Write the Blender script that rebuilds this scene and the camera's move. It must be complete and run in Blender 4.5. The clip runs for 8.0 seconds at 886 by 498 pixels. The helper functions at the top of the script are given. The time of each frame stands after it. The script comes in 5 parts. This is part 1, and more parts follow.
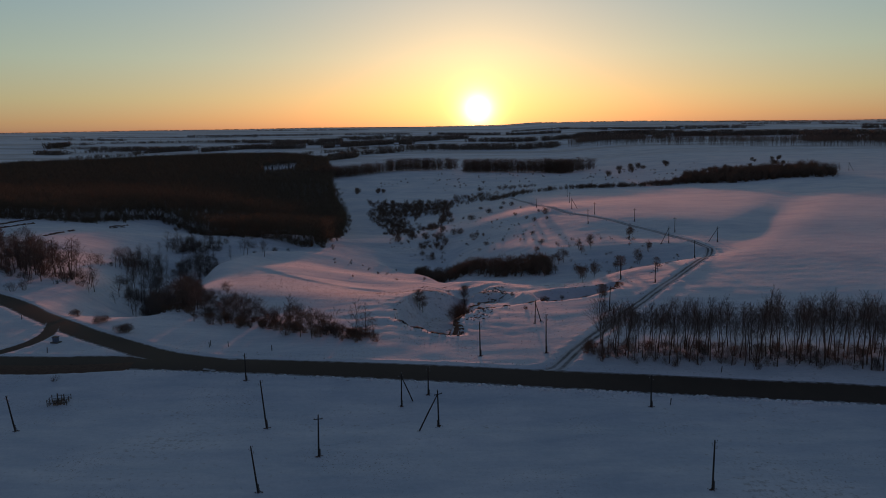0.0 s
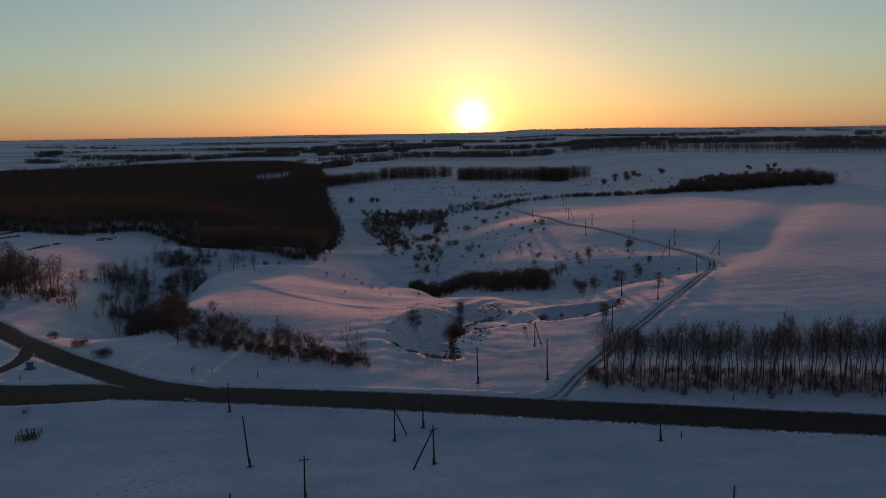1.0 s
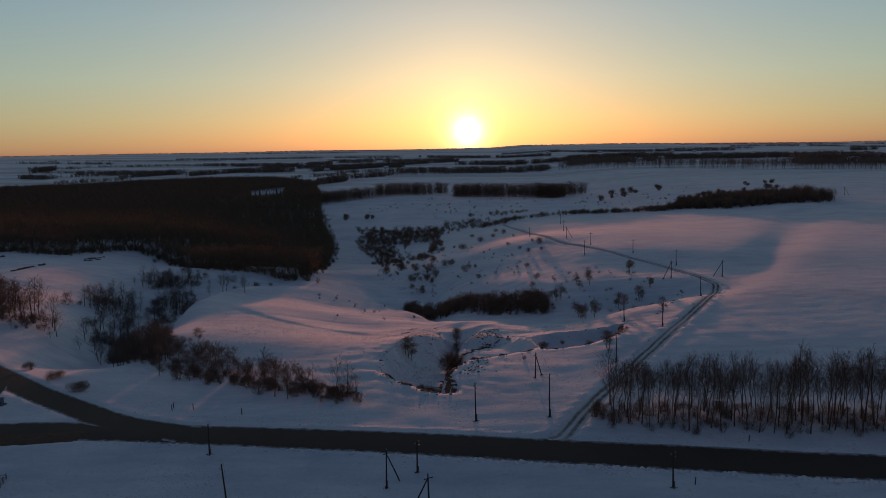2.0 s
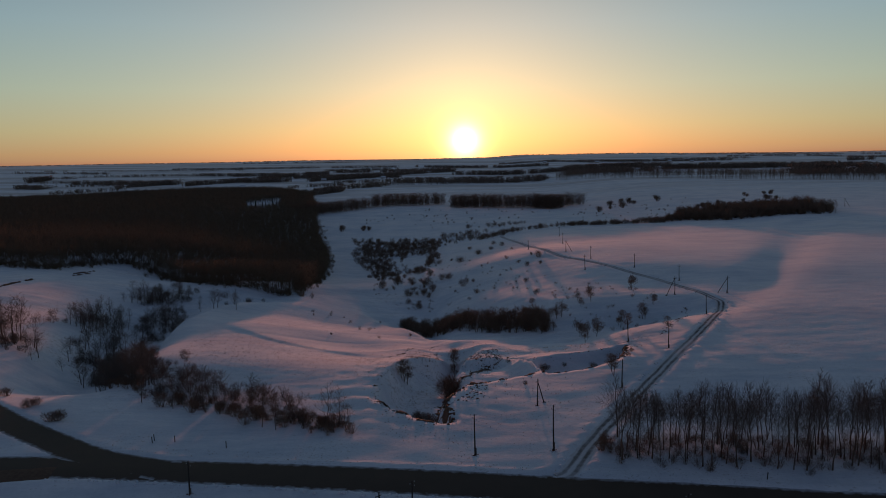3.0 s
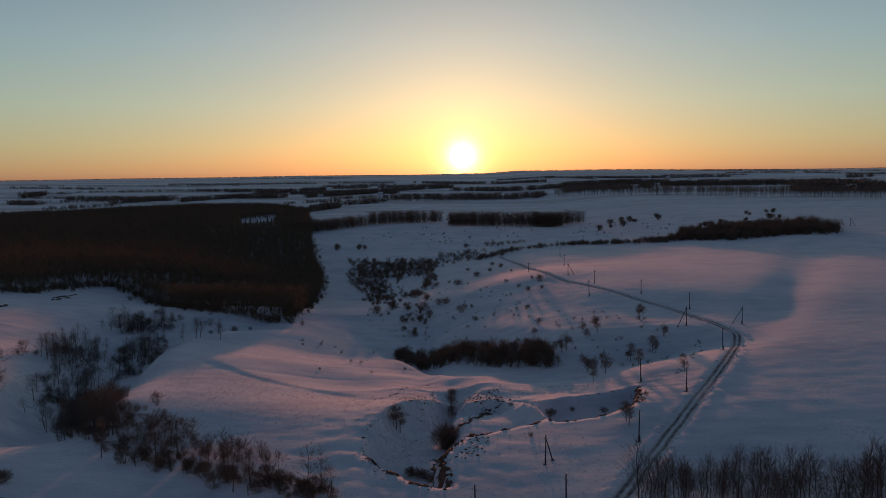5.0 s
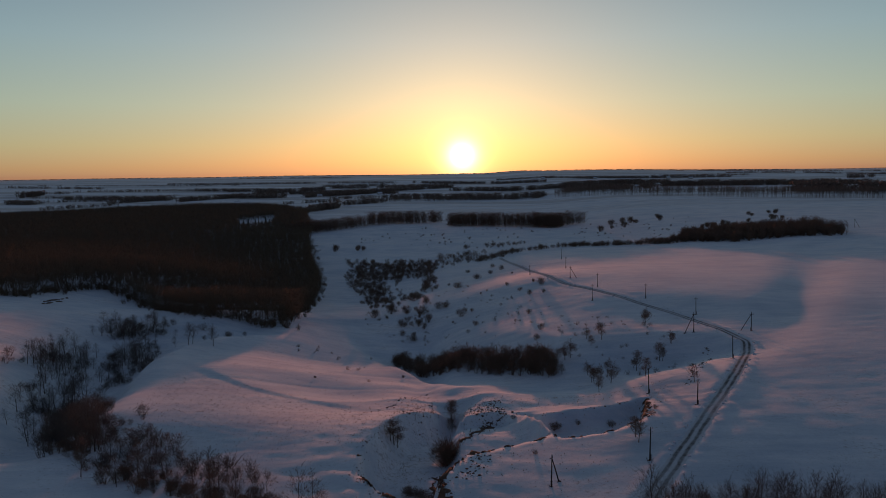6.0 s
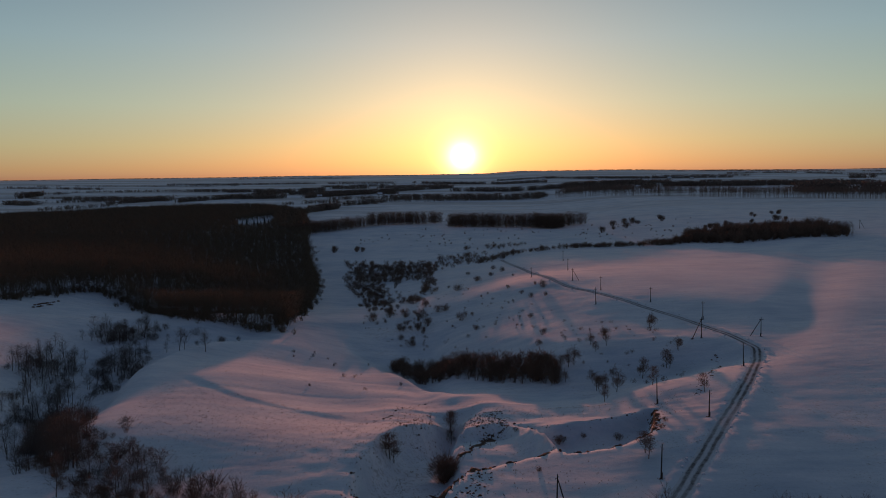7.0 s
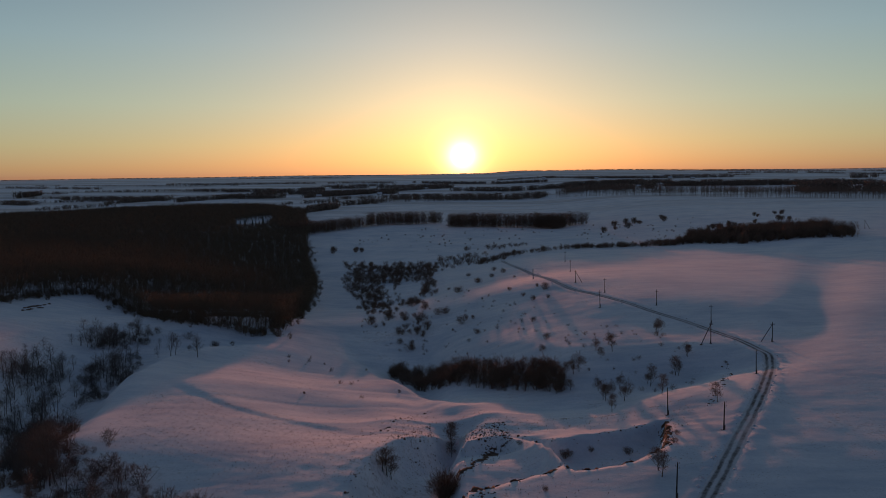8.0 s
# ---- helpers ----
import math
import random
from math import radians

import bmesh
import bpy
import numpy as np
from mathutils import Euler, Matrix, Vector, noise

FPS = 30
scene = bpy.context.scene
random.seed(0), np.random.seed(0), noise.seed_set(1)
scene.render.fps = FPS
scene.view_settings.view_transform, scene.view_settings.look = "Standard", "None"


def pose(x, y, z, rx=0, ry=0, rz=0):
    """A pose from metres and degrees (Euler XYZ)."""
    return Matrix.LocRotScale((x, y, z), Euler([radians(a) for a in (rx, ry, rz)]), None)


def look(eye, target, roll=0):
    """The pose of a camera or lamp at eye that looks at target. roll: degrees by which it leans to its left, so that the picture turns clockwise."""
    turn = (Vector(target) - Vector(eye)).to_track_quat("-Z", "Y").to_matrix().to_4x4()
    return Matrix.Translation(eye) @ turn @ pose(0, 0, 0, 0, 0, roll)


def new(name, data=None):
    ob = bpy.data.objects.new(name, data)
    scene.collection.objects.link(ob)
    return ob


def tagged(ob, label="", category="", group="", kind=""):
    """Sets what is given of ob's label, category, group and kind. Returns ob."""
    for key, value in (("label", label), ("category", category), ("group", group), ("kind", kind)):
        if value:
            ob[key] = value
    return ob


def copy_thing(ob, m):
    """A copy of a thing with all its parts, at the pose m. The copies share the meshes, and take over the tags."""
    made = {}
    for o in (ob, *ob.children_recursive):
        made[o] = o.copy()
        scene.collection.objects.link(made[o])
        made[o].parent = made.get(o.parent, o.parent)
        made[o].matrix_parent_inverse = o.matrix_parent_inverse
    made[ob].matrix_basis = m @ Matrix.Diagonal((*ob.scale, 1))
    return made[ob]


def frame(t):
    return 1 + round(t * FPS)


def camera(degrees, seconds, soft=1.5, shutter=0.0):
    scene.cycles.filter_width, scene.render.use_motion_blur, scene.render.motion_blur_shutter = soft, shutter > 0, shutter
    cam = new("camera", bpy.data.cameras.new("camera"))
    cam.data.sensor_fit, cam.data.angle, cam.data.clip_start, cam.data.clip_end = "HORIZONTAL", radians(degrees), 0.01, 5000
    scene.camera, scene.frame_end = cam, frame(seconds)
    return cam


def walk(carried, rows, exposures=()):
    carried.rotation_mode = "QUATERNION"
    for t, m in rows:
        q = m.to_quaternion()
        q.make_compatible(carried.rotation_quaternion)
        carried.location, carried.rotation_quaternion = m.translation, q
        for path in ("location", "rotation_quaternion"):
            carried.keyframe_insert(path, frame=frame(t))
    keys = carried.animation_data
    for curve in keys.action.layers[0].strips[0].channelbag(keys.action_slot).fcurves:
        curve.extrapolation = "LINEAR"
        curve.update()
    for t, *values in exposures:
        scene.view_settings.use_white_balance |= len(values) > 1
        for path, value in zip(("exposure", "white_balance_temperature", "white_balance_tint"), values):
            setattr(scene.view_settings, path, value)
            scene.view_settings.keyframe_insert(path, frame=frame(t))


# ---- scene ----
cam = camera(59.5, 8.0, 0.95)
PATH = [
    (0, (1.069, -4.19, 53.909), (0.985, -2.217, 53.593), -0.9),
    (0.5, (0.984, 0.351, 54.741), (0.906, 2.324, 54.426), -1.0),
    (1, (0.613, 5.144, 55.562), (0.543, 7.12, 55.263), -1.0),
    (1.5, (0.466, 10.143, 56.245), (0.402, 12.123, 55.968), -1.0),
    (3, (0.136, 24.121, 58.351), (0.085, 26.106, 58.114), -1.0),
    (3.5, (0.14, 29.033, 58.913), (0.09, 31.02, 58.691), -1.0),
    (4, (0.042, 33.884, 59.554), (-0.006, 35.873, 59.346), -1.0),
    (4.5, (0.027, 38.691, 60.212), (-0.019, 40.681, 60.014), -0.9),
    (6, (-0.292, 52.644, 61.53), (-0.335, 54.633, 61.331), -0.8),
    (6.5, (-0.044, 57.348, 61.48), (-0.088, 59.338, 61.282), -0.9),
    (7, (-0.075, 62.017, 61.507), (-0.119, 64.006, 61.309), -0.8),
    (7.5, (-0.206, 66.914, 61.402), (-0.25, 68.903, 61.204), -0.8),
    (8, (-0.285, 71.74, 61.49), (-0.329, 73.73, 61.291), -0.8),
]
walk(cam, [(t, look(eye, target, roll)) for t, eye, target, roll in PATH])

# ---------------------------------------------------------------- light
SUN_UP, SUN_AZ = 1.12, 0.26
sun_way = Vector((math.sin(radians(SUN_AZ)) * math.cos(radians(SUN_UP)), math.cos(radians(SUN_AZ)) * math.cos(radians(SUN_UP)), math.sin(radians(SUN_UP))))
sun = new("sun", bpy.data.lights.new("sun", "SUN"))
sun.data.energy, sun.data.angle, sun.data.color = 2.65, radians(1.0), (1.0, 0.335, 0.20)
sun.matrix_world = look((1, 300, 300 * math.tan(radians(0.82))), (0, 0, 0))


class Nodes:
    """A short way to wire a node tree."""

    def __init__(self, tree):
        self.tree = tree
        tree.nodes.clear()

    def add(self, kind, inputs=None, **settings):
        n = self.tree.nodes.new(kind)
        for key, value in settings.items():
            setattr(n, key, value)
        for key, value in (inputs or {}).items():
            if isinstance(value, bpy.types.NodeSocket):
                self.tree.links.new(value, n.inputs[key])
            else:
                n.inputs[key].default_value = value
        return n

    def math(self, op, a, b=0.0, c=0.0, clamp=False):
        return self.add("ShaderNodeMath", {0: a, 1: b, 2: c}, operation=op, use_clamp=clamp).outputs[0]

    def mix(self, f, a, b, blend="MIX"):
        n = self.add("ShaderNodeMix", data_type="RGBA", blend_type=blend, clamp_factor=False)
        for key, value in ((0, f), (6, a), (7, b)):
            if isinstance(value, bpy.types.NodeSocket):
                self.tree.links.new(value, n.inputs[key])
            else:
                n.inputs[key].default_value = value
        return n.outputs[2]

    def ramp(self, f, stops, mode="LINEAR"):
        n = self.add("ShaderNodeValToRGB", {0: f})
        n.color_ramp.interpolation = mode
        while len(n.color_ramp.elements) < len(stops):
            n.color_ramp.elements.new(0.5)
        for e, (p, c) in zip(n.color_ramp.elements, stops):
            e.position, e.color = p, (*c, 1) if len(c) == 3 else c
        return n.outputs[0]

    def noise(self, vector, scale, detail=3, rough=0.55):
        return self.add("ShaderNodeTexNoise", {"Vector": vector, "Scale": scale, "Detail": detail, "Roughness": rough}).outputs[0]


def make_world():
    world = bpy.data.worlds.new("dusk_sky")
    scene.world = world
    world.use_nodes = True
    n = Nodes(world.node_tree)
    sky = n.add("ShaderNodeTexSky", sky_type="NISHITA", sun_disc=False, sun_elevation=radians(SUN_UP), sun_rotation=radians(SUN_AZ), altitude=200, air_density=1.0, dust_density=1.2, ozone_density=1.6)
    way = n.add("ShaderNodeTexCoord").outputs["Generated"]
    split = n.add("ShaderNodeSeparateXYZ", {0: way})
    up = n.math("MAXIMUM", split.outputs[2], 0.0)
    rise = n.math("POWER", up, 0.5)
    glow = n.ramp(rise, [(0.0, (0.305, 0.175, 0.108)), (0.10, (0.338, 0.240, 0.134)), (0.19, (0.302, 0.312, 0.200)), (0.29, (0.248, 0.335, 0.290)), (0.40, (0.175, 0.28, 0.325)), (0.52, (0.093, 0.165, 0.232)), (0.72, (0.075, 0.118, 0.166)), (1.0, (0.057, 0.085, 0.118))])
    facing = n.add("ShaderNodeVectorMath", {0: way, 1: sun_way}, operation="DOT_PRODUCT").outputs["Value"]
    side = n.math("MULTIPLY_ADD", n.math("MAXIMUM", facing, 0.0), 0.78, 0.30)
    glow = n.mix(1.0, glow, n.add("ShaderNodeCombineColor", {0: side, 1: side, 2: n.math("MULTIPLY_ADD", side, 0.8, 0.2)}).outputs[0], "MULTIPLY")
    off = n.math("MULTIPLY", n.math("ARCCOSINE", n.math("MINIMUM", facing, 1.0)), 57.2958)
    halo = n.math("MULTIPLY", n.math("EXPONENT", n.math("DIVIDE", off, -3.0)), 0.50)
    ring = n.math("MULTIPLY", n.math("EXPONENT", n.math("DIVIDE", off, -0.50)), 9.0)
    wide = n.math("MULTIPLY", n.math("EXPONENT", n.math("DIVIDE", off, -12.0)), 0.18)
    light = n.mix(1.0, glow, n.mix(1.0, (0, 0, 0, 1), n.add("ShaderNodeCombineColor", {0: halo, 1: n.math("MULTIPLY", halo, 0.74), 2: n.math("MULTIPLY", halo, 0.16)}).outputs[0], "ADD"), "ADD")
    light = n.mix(1.0, light, n.add("ShaderNodeCombineColor", {0: wide, 1: n.math("MULTIPLY", wide, 0.94), 2: n.math("MULTIPLY", wide, 0.72)}).outputs[0], "ADD")
    light = n.mix(1.0, light, n.add("ShaderNodeCombineColor", {0: ring, 1: n.math("MULTIPLY", ring, 0.80), 2: n.math("MULTIPLY", ring, 0.42)}).outputs[0], "ADD")
    east = n.math("MULTIPLY", n.math("MAXIMUM", n.math("MULTIPLY", facing, -1.0), 0.0), n.math("POWER", n.math("SUBTRACT", 1.0, up), 3.0))
    light = n.mix(1.0, light, n.mix(east, (0, 0, 0, 1), (0.112, 0.100, 0.148, 1)), "ADD")
    a = n.add("ShaderNodeBackground", {0: sky.outputs[0], 1: 0.05})
    b = n.add("ShaderNodeBackground", {0: light, 1: 1.0})
    total = n.add("ShaderNodeAddShader", {0: a.outputs[0], 1: b.outputs[0]})
    n.add("ShaderNodeOutputWorld", {0: total.outputs[0]})


make_world()


# ---------------------------------------------------------------- materials
def surface(name, build, rough=0.7, metal=0.0, bump=0.0, spec=0.5, sheen=0.0):
    """A material from a function that takes the wiring and object coordinates and returns colour and relief."""
    m = bpy.data.materials.new(name)
    m.use_nodes = True
    n = Nodes(m.node_tree)
    where = n.add("ShaderNodeTexCoord")
    colour, relief, gloss = build(n, where)
    s = n.add("ShaderNodeBsdfPrincipled", {"Metallic": metal, "Specular IOR Level": spec, "Sheen Weight": sheen, "Sheen Roughness": 0.35})
    for key, value in (("Base Color", colour), ("Roughness", gloss if gloss is not None else rough)):
        if isinstance(value, bpy.types.NodeSocket):
            n.tree.links.new(value, s.inputs[key])
        else:
            s.inputs[key].default_value = value
    if relief is not None:
        b = n.add("ShaderNodeBump", {"Height": relief, "Strength": 1.0, "Distance": bump})
        n.tree.links.new(b.outputs[0], s.inputs["Normal"])
    n.add("ShaderNodeOutputMaterial", {0: s.outputs[0]})
    return m


def snow_look(n, where):
    p = where.outputs["Object"]
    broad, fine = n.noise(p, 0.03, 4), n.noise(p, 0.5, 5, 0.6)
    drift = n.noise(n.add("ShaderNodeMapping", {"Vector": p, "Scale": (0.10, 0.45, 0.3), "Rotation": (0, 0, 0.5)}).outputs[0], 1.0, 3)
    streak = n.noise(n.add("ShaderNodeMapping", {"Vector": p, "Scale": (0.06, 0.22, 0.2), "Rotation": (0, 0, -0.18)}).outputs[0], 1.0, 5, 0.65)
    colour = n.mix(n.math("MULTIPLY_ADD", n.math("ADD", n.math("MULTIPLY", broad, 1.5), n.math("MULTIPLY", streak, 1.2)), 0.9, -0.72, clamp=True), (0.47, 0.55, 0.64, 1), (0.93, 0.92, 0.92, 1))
    straw = n.ramp(n.math("MULTIPLY", n.noise(p, 0.9, 6, 0.75), n.math("ADD", broad, 0.42)), [(0.56, (0, 0, 0)), (0.66, (1, 1, 1))])
    colour = n.mix(n.math("MULTIPLY", straw, 0.45), colour, (0.30, 0.25, 0.20, 1))
    speck = n.ramp(n.noise(p, 2.6, 3, 0.6), [(0.60, (0, 0, 0)), (0.67, (1, 1, 1))])
    patch = n.ramp(n.noise(n.add("ShaderNodeMapping", {"Vector": p, "Location": (37, 11, 0)}).outputs[0], 0.045, 4, 0.6), [(0.50, (0, 0, 0)), (0.62, (1, 1, 1))])
    mottle = n.math("MULTIPLY_ADD", n.noise(p, 1.1, 4, 0.7), 0.26, 0.86)
    colour = n.mix(1.0, colour, n.add("ShaderNodeCombineColor", {0: mottle, 1: mottle, 2: mottle}).outputs[0], "MULTIPLY")
    colour = n.mix(n.math("MULTIPLY", n.math("MULTIPLY", speck, patch), 0.75), colour, (0.20, 0.16, 0.13, 1))
    away = n.math("MULTIPLY_ADD", n.add("ShaderNodeVectorMath", {0: p}, operation="LENGTH").outputs["Value"], 0.0012, -1.5, clamp=True)
    stubble = n.ramp(n.noise(n.add("ShaderNodeMapping", {"Vector": p, "Scale": (0.0014, 0.0085, 0), "Rotation": (0, 0, 0.05)}).outputs[0], 1.0, 5, 0.62), [(0.47, (0, 0, 0)), (0.53, (1, 1, 1))])
    colour = n.mix(n.math("MULTIPLY", n.math("MULTIPLY", stubble, away), 0.42), colour, (0.22, 0.165, 0.12, 1))
    relief = n.math("ADD", n.math("ADD", n.math("MULTIPLY", drift, 0.2), n.math("MULTIPLY", fine, 0.65)), n.math("MULTIPLY", n.noise(p, 2.2, 3), 0.35))
    return colour, relief, n.math("MULTIPLY_ADD", fine, 0.1, 0.85)


def asphalt_look(n, where):
    p, uv = where.outputs["Object"], n.add("ShaderNodeSeparateXYZ", {0: where.outputs["UV"]})
    across = n.math("ABSOLUTE", n.math("SUBTRACT", uv.outputs[0], 0.5))
    grain, patch = n.noise(p, 6.0, 4), n.noise(p, 0.22, 4)
    long = n.noise(n.add("ShaderNodeMapping", {"Vector": where.outputs["UV"], "Scale": (14, 0.08, 1)}).outputs[0], 1.0, 3)
    colour = n.mix(patch, (0.070, 0.052, 0.040, 1), (0.120, 0.090, 0.068, 1))
    colour = n.mix(n.math("MULTIPLY", long, 0.45), colour, (0.090, 0.074, 0.060, 1))
    slush = n.math("MULTIPLY", n.ramp(n.math("ADD", across, n.math("MULTIPLY", n.noise(p, 0.8, 5), 0.22)), [(0.50, (0, 0, 0)), (0.60, (1, 1, 1))]), 0.9)
    return n.mix(slush, colour, (0.50, 0.52, 0.56, 1)), grain, n.math("MULTIPLY_ADD", patch, 0.25, 0.55)


def track_look(n, where):
    p, uv = where.outputs["Object"], n.add("ShaderNodeSeparateXYZ", {0: where.outputs["UV"]})
    u = n.math("ADD", uv.outputs[0], n.math("MULTIPLY_ADD", n.noise(p, 0.15, 2), 0.16, -0.08))
    rut = n.math("ABSOLUTE", n.math("SUBTRACT", n.math("ABSOLUTE", n.math("SUBTRACT", u, 0.5)), 0.20))
    rut = n.math("ADD", rut, n.math("MULTIPLY_ADD", n.noise(p, 0.45, 6, 0.75), 0.16, -0.08))
    earth = n.ramp(rut, [(0.05, (1, 1, 1)), (0.14, (0, 0, 0))])
    earth = n.math("MULTIPLY", earth, n.ramp(n.noise(p, 0.35, 5, 0.7), [(0.36, (0.5, 0.5, 0.5)), (0.60, (1, 1, 1))]))
    worn = n.ramp(n.noise(p, 0.025, 3, 0.6), [(0.36, (0.6, 0.6, 0.6)), (0.52, (1, 1, 1))])
    earth = n.math("MULTIPLY", n.math("MULTIPLY", earth, worn), 0.9)
    colour = n.mix(n.noise(p, 3.0, 4), (0.05, 0.042, 0.036, 1), (0.13, 0.105, 0.085, 1))
    colour = n.mix(earth, n.mix(n.noise(p, 0.6, 5, 0.7), (0.48, 0.47, 0.47, 1), (0.82, 0.83, 0.85, 1)), colour)
    return colour, n.math("SUBTRACT", n.noise(p, 1.5, 4), earth), n.math("MULTIPLY_ADD", earth, 0.2, 0.5)


def bark_look(dark, light, scale=3.0):
    def build(n, where):
        p = where.outputs["Object"]
        island = n.add("ShaderNodeNewGeometry").outputs["Random Per Island"]
        streak = n.noise(n.add("ShaderNodeMapping", {"Vector": p, "Scale": (6, 6, 1)}).outputs[0], scale, 4)
        thing = n.add("ShaderNodeObjectInfo").outputs["Random"]
        f = n.math("ADD", n.math("MULTIPLY", streak, 0.5), n.math("MULTIPLY", n.math("ADD", island, thing), 0.28), clamp=True)
        return n.mix(f, (*dark, 1), (*light, 1)), streak, None
    return build


def plain_look(a, b, scale):
    def build(n, where):
        p = where.outputs["Object"]
        f = n.noise(p, scale, 4)
        return n.mix(f, (*a, 1), (*b, 1)), n.noise(p, scale * 4, 3), None
    return build


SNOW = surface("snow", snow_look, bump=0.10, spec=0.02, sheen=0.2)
ASPHALT = surface("asphalt", asphalt_look, bump=0.01, spec=0.04)
TRACK = surface("rutted_earth", track_look, bump=0.02, spec=0.0)
BARK = surface("bark", bark_look((0.055, 0.042, 0.032), (0.135, 0.104, 0.080)), 0.9, bump=0.02, spec=0.2)
TWIG = surface("twigs", bark_look((0.090, 0.073, 0.060), (0.180, 0.146, 0.120)), 0.9, spec=0.05)
SHRUB = surface("shrub_twigs", bark_look((0.125, 0.085, 0.060), (0.225, 0.155, 0.110)), 0.9, spec=0.05)
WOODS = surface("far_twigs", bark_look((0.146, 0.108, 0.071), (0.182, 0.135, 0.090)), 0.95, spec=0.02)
# twigs of the farthest trees: paler brown, distance haze put into the colour
FAR = surface("haze_pale_twigs", bark_look((0.18, 0.138, 0.106), (0.28, 0.215, 0.168)), 0.95, spec=0.02)
NEEDLES = surface("needles", bark_look((0.018, 0.026, 0.018), (0.040, 0.052, 0.036)), 0.8, spec=0.1)
EARTH = surface("bare_earth", plain_look((0.06, 0.038, 0.028), (0.20, 0.125, 0.088), 1.4), 0.95, bump=0.08, spec=0.15)
GRASS = surface("dry_grass", bark_look((0.16, 0.12, 0.08), (0.34, 0.26, 0.17)), 0.9, spec=0.15)
TIMBER = surface("weathered_timber", bark_look((0.022, 0.019, 0.017), (0.060, 0.053, 0.047), 2.0), 0.85, bump=0.01, spec=0.2)
CONCRETE = surface("concrete", plain_look((0.09, 0.088, 0.085), (0.19, 0.184, 0.175), 2.5), 0.9, bump=0.01, spec=0.25)
STEEL = surface("rusty_steel", plain_look((0.06, 0.045, 0.038), (0.16, 0.13, 0.11), 6.0), 0.6, 0.6, 0.004)
PORCELAIN = surface("porcelain", plain_look((0.35, 0.36, 0.36), (0.50, 0.50, 0.48), 9.0), 0.25)
PAINT = surface("blue_paint", plain_look((0.07, 0.10, 0.16), (0.13, 0.17, 0.24), 3.0), 0.6, bump=0.003)
PLASTER = surface("pale_plaster", plain_look((0.45, 0.42, 0.38), (0.62, 0.60, 0.56), 0.8), 0.9, bump=0.01)
SLATE = surface("grey_roofing", plain_look((0.10, 0.09, 0.09), (0.20, 0.19, 0.19), 0.8), 0.8, bump=0.02)


# ---------------------------------------------------------------- the land
def smooth(a, b, v):
    t = np.clip((np.asarray(v, float) - a) / (b - a), 0, 1)
    return t * t * (3 - 2 * t)


def inside(polygon, x, y):
    hit = np.zeros(np.shape(x), bool)
    for (ax, ay), (bx, by) in zip(polygon, polygon[1:] + polygon[:1]):
        cross = (ay > y) != (by > y)
        hit ^= cross & (x < (bx - ax) * (y - ay) / (by - ay + 1e-12) + ax)
    return hit


def along(x, y, line, columns):
    """Distance from a polyline of rows (x, y, ...), and its further columns, blended softly from the nearest stretches."""
    gaps, shares = [], []
    for a, b in zip(line, line[1:]):
        dx, dy = b[0] - a[0], b[1] - a[1]
        u = np.clip(((x - a[0]) * dx + (y - a[1]) * dy) / (dx * dx + dy * dy), 0, 1)
        gaps.append(np.hypot(x - a[0] - u * dx, y - a[1] - u * dy))
        shares.append(u)
    best = np.minimum.reduce(gaps)
    values = [np.zeros(np.shape(x)) for _ in range(columns)]
    total = np.zeros(np.shape(x))
    for a, b, d, u in zip(line, line[1:], gaps, shares) if columns else ():
        w = np.exp((best - d) / 6.0)
        total = total + w
        for k in range(columns):
            values[k] = values[k] + w * (a[2 + k] + u * (b[2 + k] - a[2 + k]))
    values = [v / total for v in values]
    return [best] + values


# hollows: x, y, depth, half width
VALLEY = [(-6, 276, 3, 22), (-9, 300, 10, 32), (-11, 326, 15, 38), (-24, 372, 20, 43), (-34, 468, 22, 52), (-72, 576, 25, 72), (-110, 720, 19, 100), (-150, 960, 6, 132)]
GULLY = [(-90, 205, 0.6, 10), (-111, 236, 7, 13), (-122, 285, 10, 17), (-146, 350, 12.5, 26), (-162, 480, 14.4, 54)]
OUTLET = [(-4, 246, 1, 5), (-3.5, 256, 3.5, 5), (-3, 266, 6.0, 6), (-4, 280, 5.0, 8), (-7, 300, 3, 10), (-9, 322, 0, 12)]
BRANCH = [(0, 302, 1, 17), (36, 295, 5, 14), (60, 308, 7, 17), (84, 316, 5, 12), (96, 322, 0, 10)]
BROW = [(-127.0, 362.0), (-100.0, 316.0), (-88.0, 306.0), (-66.0, 284.0), (-52.0, 276.0), (-42.0, 272.0), (-33.0, 267.0), (-25.0, 260.0)]
SWALE = [(75, 250, 0, 8), (94, 298, 0.7, 9), (114, 336, 1.1, 10), (146, 391, 1.5, 10), (189, 473, 1.8, 11), (240, 580, 1.8, 13), (290, 680, 1.4, 16), (330, 760, 0, 18)]
FLANK = [(-86, 218, 0), (-94, 242, 3), (-101, 278, 6.5), (-109, 320, 6.5), (-109, 350, 6), (-102, 374, 4.5), (-90, 387, 2.0), (-76, 394, 0)]
NOSE = [(-62, 424, 0), (-38, 378, 3.5), (-26, 352, 5), (-15.5, 325, 5), (-9, 308, 3.5), (-5, 292, 0)]
ERODED = [(-14, 200), (-12, 225), (-2, 262), (14, 250), (46, 250)]
